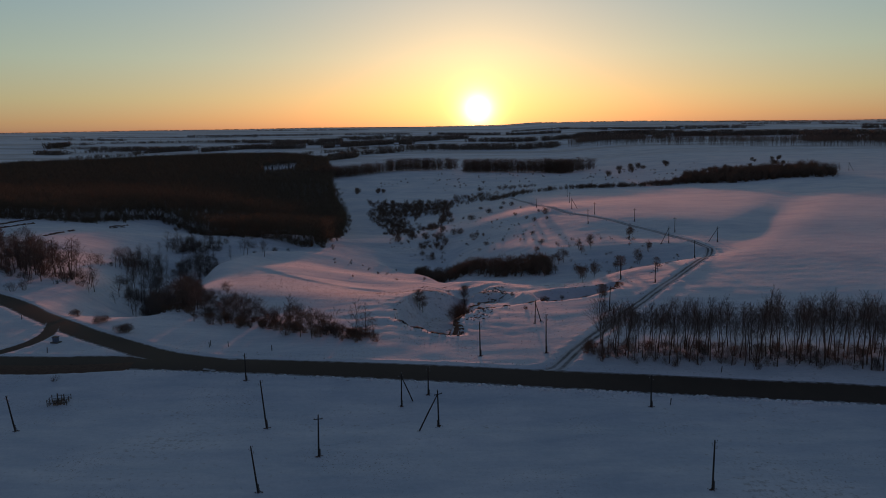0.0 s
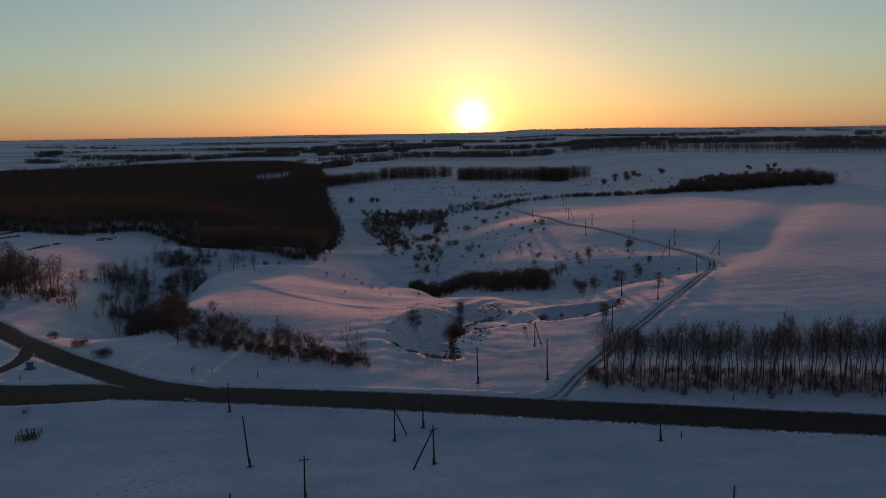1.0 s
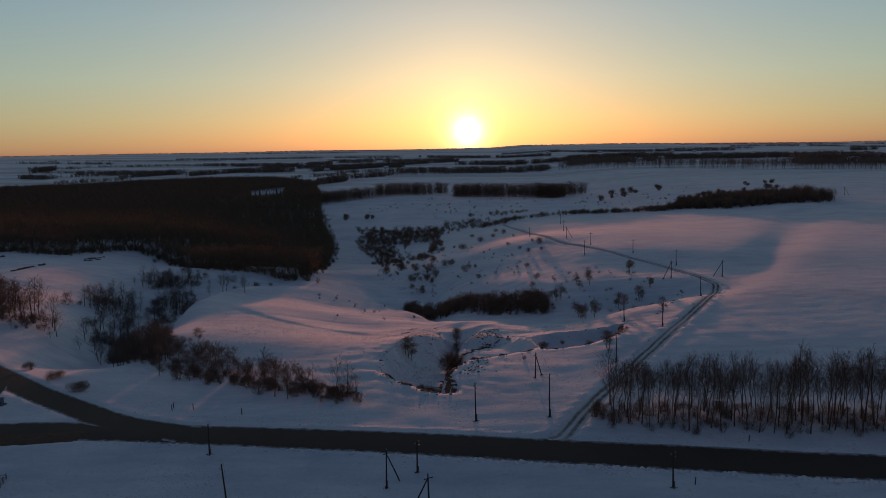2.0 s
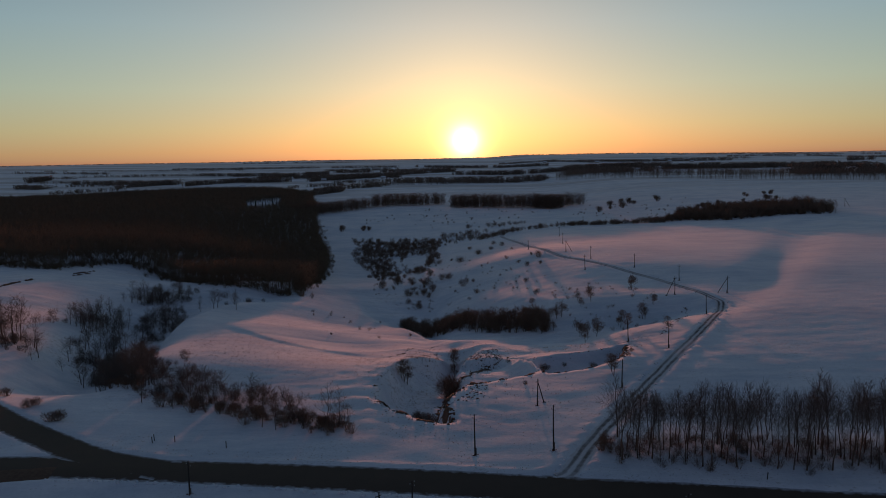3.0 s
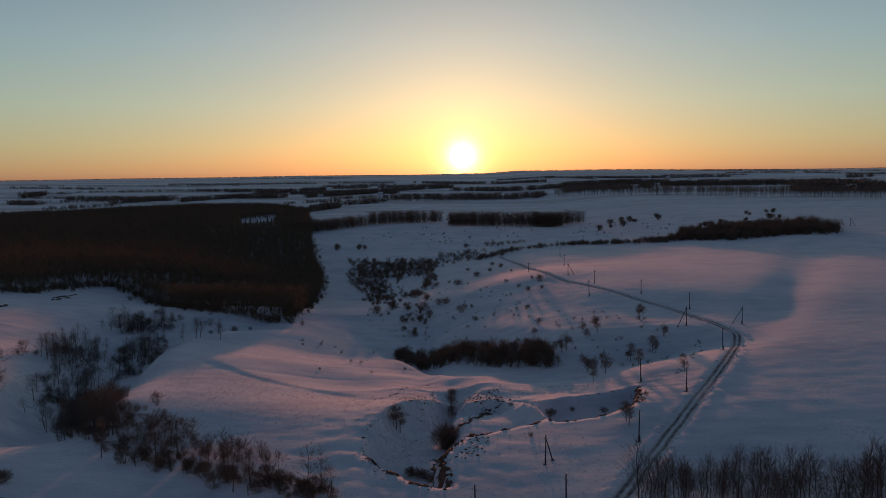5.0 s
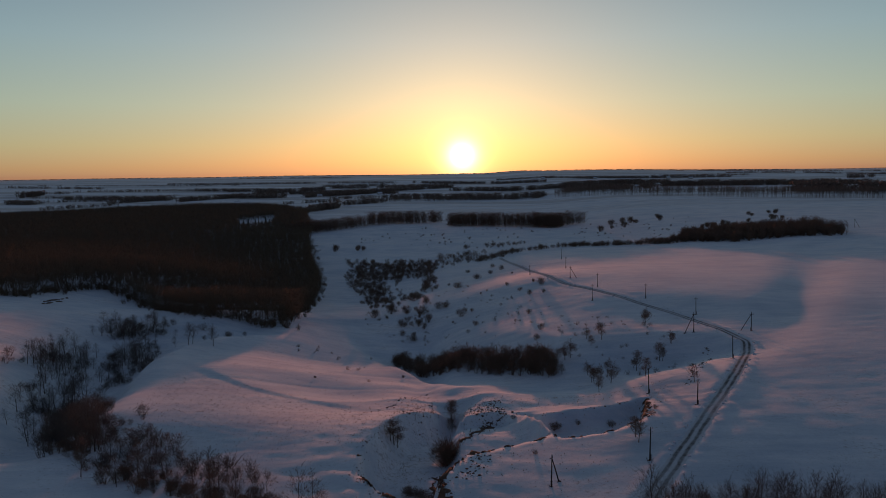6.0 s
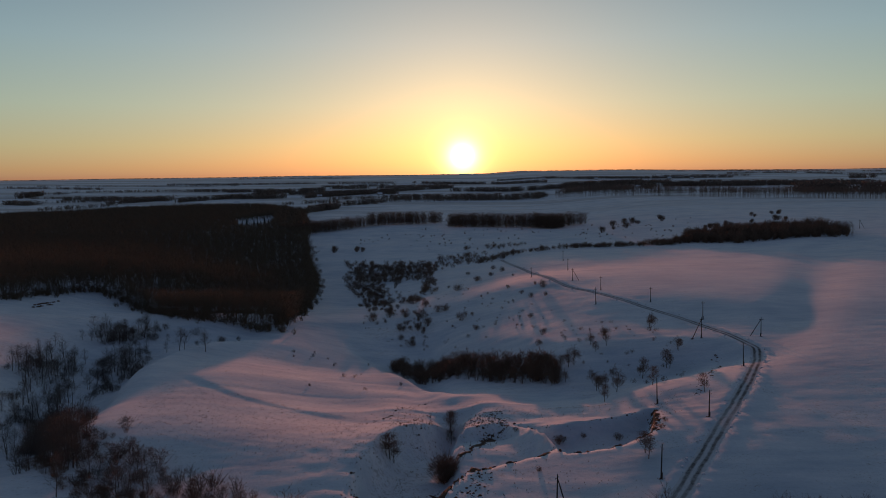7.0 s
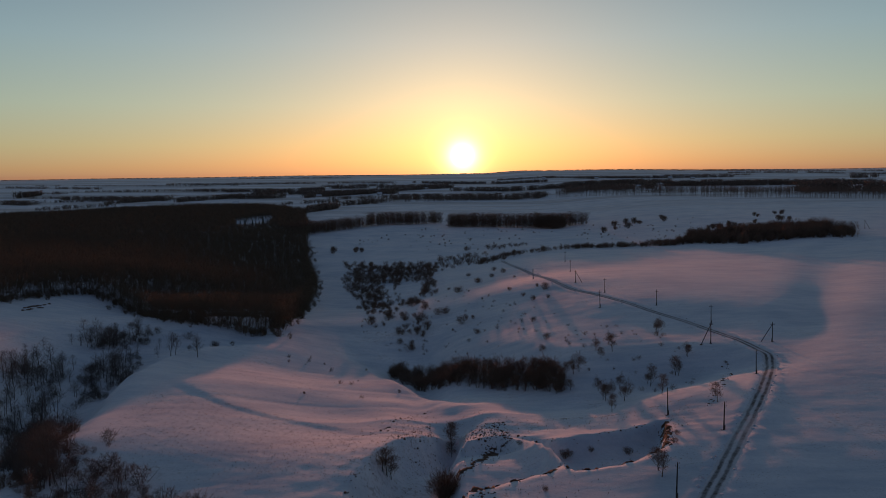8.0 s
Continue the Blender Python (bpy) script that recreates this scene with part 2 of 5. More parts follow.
# broad swells and dips: x, y, rise, radius
SWELLS = [(-66, 452, -2.0, 26), (24, 262, -1.6, 18), (16, 279, -2.6, 15), (42, 284, -1.9, 15), (-48, 240, -0.9, 30), (-92, 300, 1.1, 32), (-62, 276, -0.5, 28), (-32, 268, -3.0, 26), (-80, 350, -2.5, 34), (42, 264, -3.0, 20), (82, 372, -2.4, 40), (62, 306, -1.5, 26), (-150, 432, 4.8, 50), (16, 226, -1.5, 20), (-64, 212, -1.7, 22), (-12, 296, 4.4, 22), (12, 255, -2.6, 12), (-20, 350, 6.3, 40), (-30, 500, 5.1, 70)]
# steep-sided hollows: corners with the run of the wall that starts there, and the depth
HOLLOWS = [
    ([(-20.1, 199.2, 7), (-16.7, 193.2, 8), (-9.0, 184.7, 8), (-2.2, 181.7, 4), (-4.8, 198.5, 2.5), (-2.2, 204.9, 2.5), (1.2, 212.0, 4), (0.0, 224.0, 4), (-0.5, 244.0, 5), (1.0, 256.0, 6), (-1.0, 266.0, 6), (-6.5, 262.0, 6), (-10.7, 251.9, 6), (-16.4, 241.3, 6), (-19.9, 225.3, 6), (-21.8, 213.7, 6), (-21.4, 202.9, 6)], 8.0),
    ([(-7.0, 216.0, 3), (-7.0, 242.0, 3), (0.5, 247.5, 3), (4.5, 251.5, 4), (9.2, 255.5, 6), (14.5, 248.0, 7), (18.0, 238.0, 4), (19.8, 225.9, 2.6), (16.8, 222.2, 2.6), (9.7, 217.9, 2.6), (3.6, 212.8, 2.6)], 3.6),
    ([(13.3, 256.9, 8), (23.4, 245.9, 8), (36.0, 249.3, 8), (46.1, 256.3, 5), (49.2, 256.6, 3), (45.3, 240.0, 2), (42.1, 231.6, 2.6), (36.7, 226.4, 2.6), (29.9, 223.5, 2.6), (22.4, 222.9, 2.6), (20.6, 226.3, 4), (19.5, 236.0, 5), (16.0, 247.5, 5)], 5.0),
]


def waves(x, y, length, count, seed):
    """Soft unevenness of about the given wave length, within -1 to 1."""
    rng = np.random.default_rng(seed)
    total = np.zeros(np.shape(x))
    for _ in range(count):
        a, k, p = rng.uniform(0, 6.283), 6.283 / (length * rng.uniform(0.6, 1.7)), rng.uniform(0, 6.283)
        total = total + np.sin((x * np.cos(a) + y * np.sin(a)) * k + p)
    return total / count ** 0.5


BROW_UP = 0.42


def hollow(x, y, corners):
    """0 outside a steep-sided hollow, rising to 1 over the run of its walls."""
    share = np.full(np.shape(x), 9.0)
    for (ax, ay, run), (bx, by, _) in zip(corners, corners[1:] + corners[:1]):
        dx, dy = bx - ax, by - ay
        u = np.clip(((x - ax) * dx + (y - ay) * dy) / (dx * dx + dy * dy), 0, 1)
        share = np.minimum(share, np.hypot(x - ax - u * dx, y - ay - u * dy) / run)
    return (1 - (1 - np.clip(share, 0, 1)) ** 2) * inside([c[:2] for c in corners], x, y)


def height(x, y):
    x, y = np.asarray(x, float), np.asarray(y, float)
    z = 2.6 * smooth(130, 161, y)
    right = smooth(130, 400, x)
    z = z - 19 * smooth(384, 936, y) * (1 - 0.75 * right)
    z = z + 0.8 * smooth(18, 66, x) * smooth(180, 240, y) * (1 - smooth(276, 360, y))
    for line, power, k in ((VALLEY, 2, 0.55), (GULLY, 2, 0.6), (OUTLET, 2, 0.7), (BRANCH, 2, 0.7), (SWALE, 2, 0.7)):
        d, deep, wide = along(x, y, line, 2)
        z = z - deep * np.exp(-(d / wide) ** power * k)
    shelf = smooth(-122, -92, x) * (1 - smooth(-16, 0, x))
    z = z - 5.2 * smooth(228, 305, y) * (1 - smooth(370, 480, y)) * shelf
    for cx, cy, rise, reach in SWELLS:
        z = z + rise * np.exp(-((x - cx) ** 2 + (y - cy) ** 2) / reach ** 2)
    d = y - np.interp(x, [p[0] for p in BROW], [p[1] for p in BROW])
    span = smooth(-96, -80, x) * (1 - smooth(-20, -10, x))
    z = z + span * (BROW_UP * smooth(-3.5, 0.3, d) * (1 - smooth(0, 26, d)) + 0.022 * np.sin(d * 1.25 + x * 0.08 + 2 * np.sin(x * 0.05)) * smooth(-58, -45, d) * (1 - smooth(-12, -5, d)))
    z = z + 2.0 * np.exp(-(((x + 84) / 24) ** 2 + ((y - 350) / 30) ** 2))
    d, fall = along(x, y, NOSE, 1)
    d = d * (1 - 2 * inside([p[:2] for p in NOSE] + [(-5, 190), (-160, 190), (-160, 424)], x, y))
    z = z - fall * smooth(-1.5, 8, d) * (1 - smooth(26, 60, d))
    d, fall = along(x, y, FLANK, 1)
    d = d * (1 - 2 * inside([p[:2] for p in FLANK] + [(60, 400), (60, 218)], x, y))
    z = z - fall * smooth(-1, 11, d) * (1 - smooth(18, 44, d)) + 0.22 * fall * np.exp(-((d + 5) / 7) ** 2)
    cut = np.zeros(np.shape(x))
    for corners, deep in HOLLOWS:
        cut = np.maximum(cut, deep * hollow(x, y, corners))
    z = z - cut
    far = np.hypot(x, y)
    z = z + 12 * smooth(1440, 3100, far) + (50 - 15 * smooth(200, 2400, x)) * smooth(2200, 4900, far)
    return z

MAIN = [(-420, 176), (-230, 168), (-106.5, 160.5), (-87.1, 160.7), (-67.1, 159.3), (-28.6, 155.6), (-6.0, 153.1), (14.6, 150.4), (41.5, 147.3), (62.8, 144.6), (79.3, 142.7), (150, 131), (300, 106), (600, 60)]
SIDE = [(-330, 330), (-215, 270), (-146.7, 225.5), (-123.0, 205.7), (-102.0, 187.2), (-84.9, 174.3), (-70.4, 164.4), (-54.0, 158.1)]
SPUR = [(-113.9, 196.9), (-110.6, 189.5), (-108.5, 182.8), (-108.3, 176.1), (-109.8, 170.8), (-111.1, 168.0), (-112.9, 164.4)]
DIRT = [(15.4, 154.6), (18.1, 155.6), (26.0, 172.7), (38.0, 196.0), (51.1, 220.2), (66.3, 248.8), (82.5, 280.6), (97.4, 314.7), (98.6, 328.0), (95.9, 350.2), (90.6, 378.7), (80.4, 405.9), (67.9, 451.5), (55.4, 501.6), (44.6, 635.8), (36, 748)]
VERGE = [(-112.0, 155.8), (-104.0, 155.5), (-97.0, 155.3), (-91.0, 155.5), (-84.8, 156.0), (-75.0, 157.6)]
MAIN_W, SIDE_W, SPUR_W, DIRT_W = 9.4, 8.0, 4.2, 4.1


def curve(line, step):
    """Points at even steps along a smooth line through the given ones."""
    p = np.array([line[0]] + list(line) + [line[-1]], float)
    out = []
    for a, b, c, d in zip(p, p[1:], p[2:], p[3:]):
        k = max(2, int(np.hypot(*(c - b)) / step))
        t = (np.arange(k) / k)[:, None]
        out.append(0.5 * (2 * b + (c - a) * t + (2 * a - 5 * b + 4 * c - d) * t ** 2 + (3 * b - a - 3 * c + d) * t ** 3))
    return np.vstack(out + [p[-1:]])


ROADS = [(curve(MAIN, 6), MAIN_W), (curve(SIDE, 5), SIDE_W), (curve(SPUR, 3), SPUR_W), (curve(DIRT, 5), DIRT_W), (curve(VERGE, 3), 5.2)]


def road_gap(x, y):
    """Distance to the nearest road's edge, below zero on the road."""
    gap = np.full(np.shape(x), 1e9)
    for line, wide in ROADS:
        gap = np.minimum(gap, along(x, y, [tuple(q) for q in line], 0)[0] - wide / 2)
    return gap


def ground_height(x, y):
    """The snow's surface: the land, its drifts, and the roads cut into it with ploughed edges."""
    z = height(x, y)
    gap = np.full(np.shape(x), 1e9)
    near = (np.abs(x) < 620) & (y > 20) & (y < 900)
    gap[near] = road_gap(x[near], y[near])
    calm = smooth(0.5, 9, gap)
    reach = 1 - smooth(900, 2600, np.hypot(x, y))
    field = smooth(70, 110, x) * smooth(170, 230, y)
    field = np.maximum(field, 0.9 * smooth(-100, -88, x) * (1 - smooth(-30, -18, x)) * smooth(195, 215, y) * (1 - smooth(320, 345, y)))
    z = z + calm * (0.06 * (1 - 0.7 * field) * waves(x, y, 17, 12, 3) + 0.022 * waves(x, y, 5.5, 12, 5) + 0.30 * (1 - 0.85 * field) * waves(x, y, 75, 8, 7) * reach)
    z = z + calm * 0.13 * waves(x * 0.35 + y * 0.1, y, 9, 12, 15) * (0.25 + 0.65 * (1 - smooth(128, 150, y))) * (1 - 0.85 * field)
    z = z + 1.6 * waves(x, y, 700, 7, 9) * smooth(1500, 2400, np.hypot(x, y))
    rough = np.exp(-(along(x, y, ERODED, 0)[0] / 24) ** 2) * smooth(165, 185, y)
    z = z + rough * (0.12 * waves(x, y, 7.0, 14, 11) + 0.08 * waves(x, y, 3.2, 14, 17))
    z = z + np.exp(-((gap - 0.9) / 0.8) ** 2) * (0.30 + 0.14 * waves(x, y, 3, 9, 13))
    return z - 0.22 * (1 - smooth(-0.9, 0.1, gap))


def steps(lo, hi, step, before, after, growth=1.06):
    a = list(np.arange(lo, hi, step))
    s = step
    while a[-1] < after:
        s *= growth
        a.append(a[-1] + s)
    s = step
    while a[0] > before:
        s *= growth
        a.insert(0, a[0] - s)
    return np.array(a)


def mesh_from(name, verts, faces, material, smooth_faces=False):
    me = bpy.data.meshes.new(name)
    me.from_pydata([tuple(v) for v in verts] if not isinstance(verts, list) else verts, [], faces)
    me.materials.append(material)
    if smooth_faces:
        me.shade_smooth()
    return me


def grid_mesh(name, X, Y, Z, material):
    r, c = X.shape
    me = bpy.data.meshes.new(name)
    i = np.arange(r * c).reshape(r, c)
    quads = np.stack([i[:-1, :-1], i[:-1, 1:], i[1:, 1:], i[1:, :-1]], -1).reshape(-1, 4)
    me.vertices.add(r * c)
    me.vertices.foreach_set("co", np.stack([X, Y, Z], -1).ravel().astype(np.float32))
    me.loops.add(quads.size)
    me.loops.foreach_set("vertex_index", quads.ravel().astype(np.int32))
    me.polygons.add(len(quads))
    me.polygons.foreach_set("loop_start", np.arange(0, quads.size, 4, dtype=np.int32))
    me.update(calc_edges=True)
    me.materials.append(material)
    me.shade_smooth()
    return me


def make_ground():
    X, Y = np.meshgrid(steps(-170, 135, 1.4, -5200, 5200), np.concatenate([steps(98, 365, 1.15, -900, 0), np.arange(368, 680, 3.5), steps(684, 690, 5.0, 684, 5400)]))
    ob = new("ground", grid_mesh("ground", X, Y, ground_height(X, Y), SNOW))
    tagged(ob, "rolling snow-covered farmland with drifts, hollows and bare straw", "ground", kind="structure")


make_ground()


def make_road(name, line, wide, material, lift, label, step=2.0):
    c = curve(line, step)
    t = np.gradient(c, axis=0)
    t /= np.linalg.norm(t, axis=1)[:, None]
    side = np.stack([-t[:, 1], t[:, 0]], -1)
    u = np.linspace(-0.5, 0.5, 9)
    X = c[:, 0, None] - side[:, 0, None] * u * wide
    Y = c[:, 1, None] - side[:, 1, None] * u * wide
    Z = height(X, Y) + lift + 0.10 * (0.25 - u[None, :] ** 2)
    me = grid_mesh(name, X, Y, Z, material)
    run = np.concatenate([[0], np.cumsum(np.linalg.norm(np.diff(c, axis=0), axis=1))])
    flat = np.stack([np.broadcast_to(u + 0.5, X.shape), np.broadcast_to(run[:, None], X.shape)], -1).reshape(-1, 2)
    which = np.empty(len(me.loops), np.int32)
    me.loops.foreach_get("vertex_index", which)
    me.uv_layers.new(name="UVMap").data.foreach_set("uv", flat[which].ravel().astype(np.float32))
    tagged(new(name, me), label, "road", kind="structure")


make_road("road", MAIN, MAIN_W, ASPHALT, 0.0, "dark wet asphalt road ploughed through the snow")
make_road("side_road", SIDE, SIDE_W, ASPHALT, 0.012, "dark asphalt side road curving away through the snow")
make_road("spur_road", SPUR, SPUR_W, ASPHALT, 0.024, "short dark link road at the snowy junction")
make_road("road_verge", VERGE, 5.2, EARTH, 0.02, "bare brown verge beside the road at the junction")
make_road("dirt_track", DIRT, DIRT_W, TRACK, -0.02, "rutted farm track of dark earth and packed snow", 1.5)


# ---------------------------------------------------------------- builders
def part(name, me, parent, label=""):
    ob = new(name, me)
    ob.parent = parent
    return tagged(ob, label)


def on_ground(x, y):
    a = np.array([float(x)]), np.array([float(y)])
    return float(ground_height(*a)[0])


def frame_of(d):
    d = d / np.linalg.norm(d)
    a = np.cross(d, (0.0, 0.0, 1.0) if abs(d[2]) < 0.9 else (1.0, 0.0, 0.0))
    a /= np.linalg.norm(a)
    return a, np.cross(d, a)


def tube(V, F, points, radii, sides=3):
    """A tapered tube along points; a last radius of 0 gives a tip."""
    first = len(V)
    points = [np.asarray(p, float) for p in points]
    a, b = frame_of(points[-1] - points[0])
    rings = []
    for p, r in zip(points, radii):
        if r <= 0:
            rings.append([len(V)])
            V.append(tuple(p))
        else:
            rings.append(list(range(len(V), len(V) + sides)))
            for k in range(sides):
                w = 6.28319 * k / sides
                V.append(tuple(p + r * (a * math.cos(w) + b * math.sin(w))))
    for r, s in zip(rings, rings[1:]):
        for k in range(sides):
            j = (k + 1) % sides
            if len(s) == 1:
                F.append((r[k], r[j], s[0]))
            else:
                F.append((r[k], r[j], s[j], s[k]))
    return first


def bare_tree(seed, tall, spread, limbs, subs, twigs, upright=1.0, clear=0.28, thick=0.16, fine=0.03, haze=250, sides=5):
    """Trunk and leafless crown of a tree: (vertices, faces) twice."""
    rng = random.Random(seed)
    TV, TF, CV, CF = [], [], [], []
    lean = np.array([rng.uniform(-0.10, 0.10), rng.uniform(-0.10, 0.10), 1.0])
    spine = [np.array([0, 0, -0.4])]
    for k in range(1, 8):
        f = k / 7
        spine.append(np.array([lean[0] * tall * f + rng.uniform(-0.02, 0.02) * tall * (f > 0.2), lean[1] * tall * f + rng.uniform(-0.02, 0.02) * tall * (f > 0.2), tall * 0.97 * f]))
    radii = [thick * 1.35] + [thick * (1 - 0.92 * (k / 7) ** 0.9) + 0.012 for k in range(1, 8)]
    tube(TV, TF, spine, radii, sides)

    def spot(f):
        g = f * 7
        i = min(6, int(g))
        return spine[i] + (spine[i + 1] - spine[i]) * (g - i)

    for i in range(limbs):
        f = clear + (0.98 - clear) * ((i + rng.random()) / limbs) ** 0.85
        start = spot(f)
        w = i * 2.39996 + rng.uniform(-0.5, 0.5)
        rise = upright * rng.uniform(0.7, 1.3)
        out = np.array([math.cos(w), math.sin(w), rise])
        out /= np.linalg.norm(out)
        long = tall * spread * (1.12 - 0.85 * (f - clear) / (1 - clear)) * rng.uniform(0.7, 1.15)
        mid = start + out * long * 0.5
        end = mid + (out + np.array([rng.uniform(-.25, .25), rng.uniform(-.25, .25), 0.35])) * long * 0.45
        r = max(0.022, thick * 0.42 * (1.05 - f))
        tube(CV, CF, [start, mid, end], [r, r * 0.62, r * 0.25], 3)
        for j in range(subs):
            g = 0.25 + 0.75 * (j + rng.random()) / subs
            a = start + (mid - start) * min(1, g * 2) + (end - mid) * max(0, g * 2 - 1)
            d = out + np.array([rng.uniform(-.8, .8), rng.uniform(-.8, .8), rng.uniform(-.1, .7)])
            d /= np.linalg.norm(d)
            l = long * rng.uniform(0.28, 0.5)
            b = a + d * l
            tube(CV, CF, [a, b], [r * 0.42, r * 0.12], 3)
            for _ in range(twigs):
                s = rng.uniform(0.2, 1.0)
                e = d + np.array([rng.uniform(-.8, .8), rng.uniform(-.8, .8), rng.uniform(-.2, .8)])
                tube(CV, CF, [a + (b - a) * s, a + (b - a) * s + e * l * rng.uniform(0.35, 0.7)], [fine, 0], 3)
    for _ in range(5):
        f = rng.uniform(clear + 0.18, 0.88)
        p = spot(f)
        w, u = rng.uniform(0, 6.283), tall * spread * rng.uniform(0.15, 0.5)
        s = rng.uniform(0.5, 0.85)
        spray(CV, CF, rng, haze // 5, (p[0] + math.cos(w) * u, p[1] + math.sin(w) * u, p[2]), (tall * spread * s, tall * spread * s, tall * 0.20 * s), fine, tall * 0.085)
    return TV, TF, CV, CF


def spray(V, F, rng, count, middle, radii, fine, long):
    """Fine twigs through a rounded crown, pointing up and outwards, thickest towards its middle."""
    for _ in range(count):
        d = np.array([rng.gauss(0, 1), rng.gauss(0, 1), rng.gauss(0, 1)])
        d /= np.linalg.norm(d) + 1e-6
        u = rng.random() ** 0.45
        a = np.array(middle) + d * np.array(radii) * u * 0.92
        e = d * 0.7 + np.array([rng.uniform(-.7, .7), rng.uniform(-.7, .7), rng.uniform(-0.1, 1.0)])
        tube(V, F, [a, a + e * long * rng.uniform(0.6, 1.2)], [fine, 0], 3)


def shrub(seed, tall, wide, stems, twigs, thick=0.03, fine=0.03):
    """A leafless bush of many stems from one base, with a rounded haze of twigs."""
    rng = random.Random(seed)
    V, F = [], []
    for i in range(stems):
        w = rng.uniform(0, 6.283)
        lean = rng.uniform(0.0, 1.0) ** 0.6
        base = np.array([math.cos(w), math.sin(w), 0]) * wide * 0.12 * lean + np.array([0, 0, -0.2])
        d = np.array([math.cos(w) * lean * wide * 0.42, math.sin(w) * lean * wide * 0.42, tall * (1 - 0.35 * lean * lean)]) * rng.uniform(0.6, 0.95)
        tube(V, F, [base, base + d], [thick, thick * 0.2], 3)
    lumps = [(rng.uniform(-.22, .22) * wide, rng.uniform(-.22, .22) * wide, tall * rng.uniform(0.22, 0.55), rng.uniform(0.55, 1.0)) for _ in range(4)]
    for x, y, z, s in lumps:
        spray(V, F, rng, int(stems * twigs * 0.25), (x, y, z), (wide * 0.32 * s, wide * 0.32 * s, tall * 0.36 * s), fine, tall * 0.16)
    return V, F


def tree_thing(name, seed, tall, spread, limbs, subs, twigs, label, category="tree", upright=1.0, clear=0.28, thick=0.16, bark=None, twig=None, fine=0.03, haze=250):
    """A tree of two parts, to be copied."""
    TV, TF, CV, CF = bare_tree(seed, tall, spread, limbs, subs, twigs, upright, clear, thick, fine, haze)
    root = tagged(new(name), label, category)
    part("trunk", mesh_from("trunk", TV, TF, bark or BARK, True), root)
    part("crown", mesh_from("crown", CV, CF, twig or TWIG), root)
    return root


def shrub_thing(name, seed, tall, wide, stems, twigs, label, category="bush", material=None):
    V, F = shrub(seed, tall, wide, max(12, int(stems * 0.8)), int(twigs * 1.9), 0.04, 0.028)
    ob = new(name, mesh_from(name, V, F, material or SHRUB))
    return tagged(ob, label, category)


def plant(kinds, spots, group, rng, lo=0.8, hi=1.15):
    """Sets copies of the given things at spots; the first ones are the originals."""
    used = set()
    for x, y in spots:
        ob = rng.choice(kinds)
        s = rng.uniform(lo, hi)
        m = pose(x, y, on_ground(x, y) - 0.05, 0, 0, rng.uniform(0, 360)) @ Matrix.Diagonal((s * rng.uniform(0.9, 1.1), s * rng.uniform(0.9, 1.1), s, 1))
        if ob in used:
            c = copy_thing(ob, m)
        else:
            used.add(ob)
            c = ob
            ob.matrix_basis = m
        c["group"] = group
    for ob in kinds:
        if ob not in used:
            for o in (*ob.children_recursive, ob):
                bpy.data.objects.remove(o)


def quad_spots(a, b, c, d, count, rng, bias=1.0):
    """Random spots in a four-sided patch of land."""
    out = []
    for _ in range(count):
        u, v = rng.random(), rng.random() ** bias
        p = [(a[k] * (1 - u) + b[k] * u) * (1 - v) + (d[k] * (1 - u) + c[k] * u) * v for k in (0, 1)]
        out.append(tuple(p))
    return out


def line_spots(line, count, wide, rng):
    """Random spots along a line, spread to both sides."""
    c = curve(line, 1.0)
    return [(c[i][0] + rng.gauss(0, wide / 2), c[i][1] + rng.gauss(0, wide / 2)) for i in (rng.randrange(len(c)) for _ in range(count))]


def mass(name, forms, spots, lo, hi, material, label, category, seed, ground=None):
    """Many plants too many to count, joined in one mesh."""
    rng = np.random.default_rng(seed)
    spots = np.asarray(spots, float)
    zs = (ground or ground_height)(spots[:, 0], spots[:, 1])
    pick = rng.integers(0, len(forms), len(spots))
    VS, LS, NS, base = [], [], [], 0
    for k, (V, F) in enumerate(forms):
        V = np.asarray(V, float)
        loops = np.concatenate([np.asarray(f) for f in F])
        sizes = np.array([len(f) for f in F])
        at = np.flatnonzero(pick == k)
        for i in at:
            s, w = rng.uniform(lo, hi), rng.uniform(0, 6.283)
            sx = s * rng.uniform(0.85, 1.2)
            c, q = math.cos(w), math.sin(w)
            P = np.empty_like(V)
            P[:, 0] = (V[:, 0] * c - V[:, 1] * q) * sx + spots[i, 0]
            P[:, 1] = (V[:, 0] * q + V[:, 1] * c) * sx + spots[i, 1]
            P[:, 2] = V[:, 2] * s + zs[i] - 0.05
            VS.append(P)
            LS.append(loops + base)
            NS.append(sizes)
            base += len(V)
    P, L, N = np.vstack(VS), np.concatenate(LS), np.concatenate(NS)
    me = bpy.data.meshes.new(name)
    me.vertices.add(len(P))
    me.vertices.foreach_set("co", P.ravel().astype(np.float32))
    me.loops.add(len(L))
    me.loops.foreach_set("vertex_index", L.astype(np.int32))
    me.polygons.add(len(N))
    me.polygons.foreach_set("loop_start", np.concatenate([[0], np.cumsum(N)[:-1]]).astype(np.int32))
    me.update(calc_edges=True)
    me.materials.append(material)
    return tagged(new(name, me), label, category, kind="stuff")


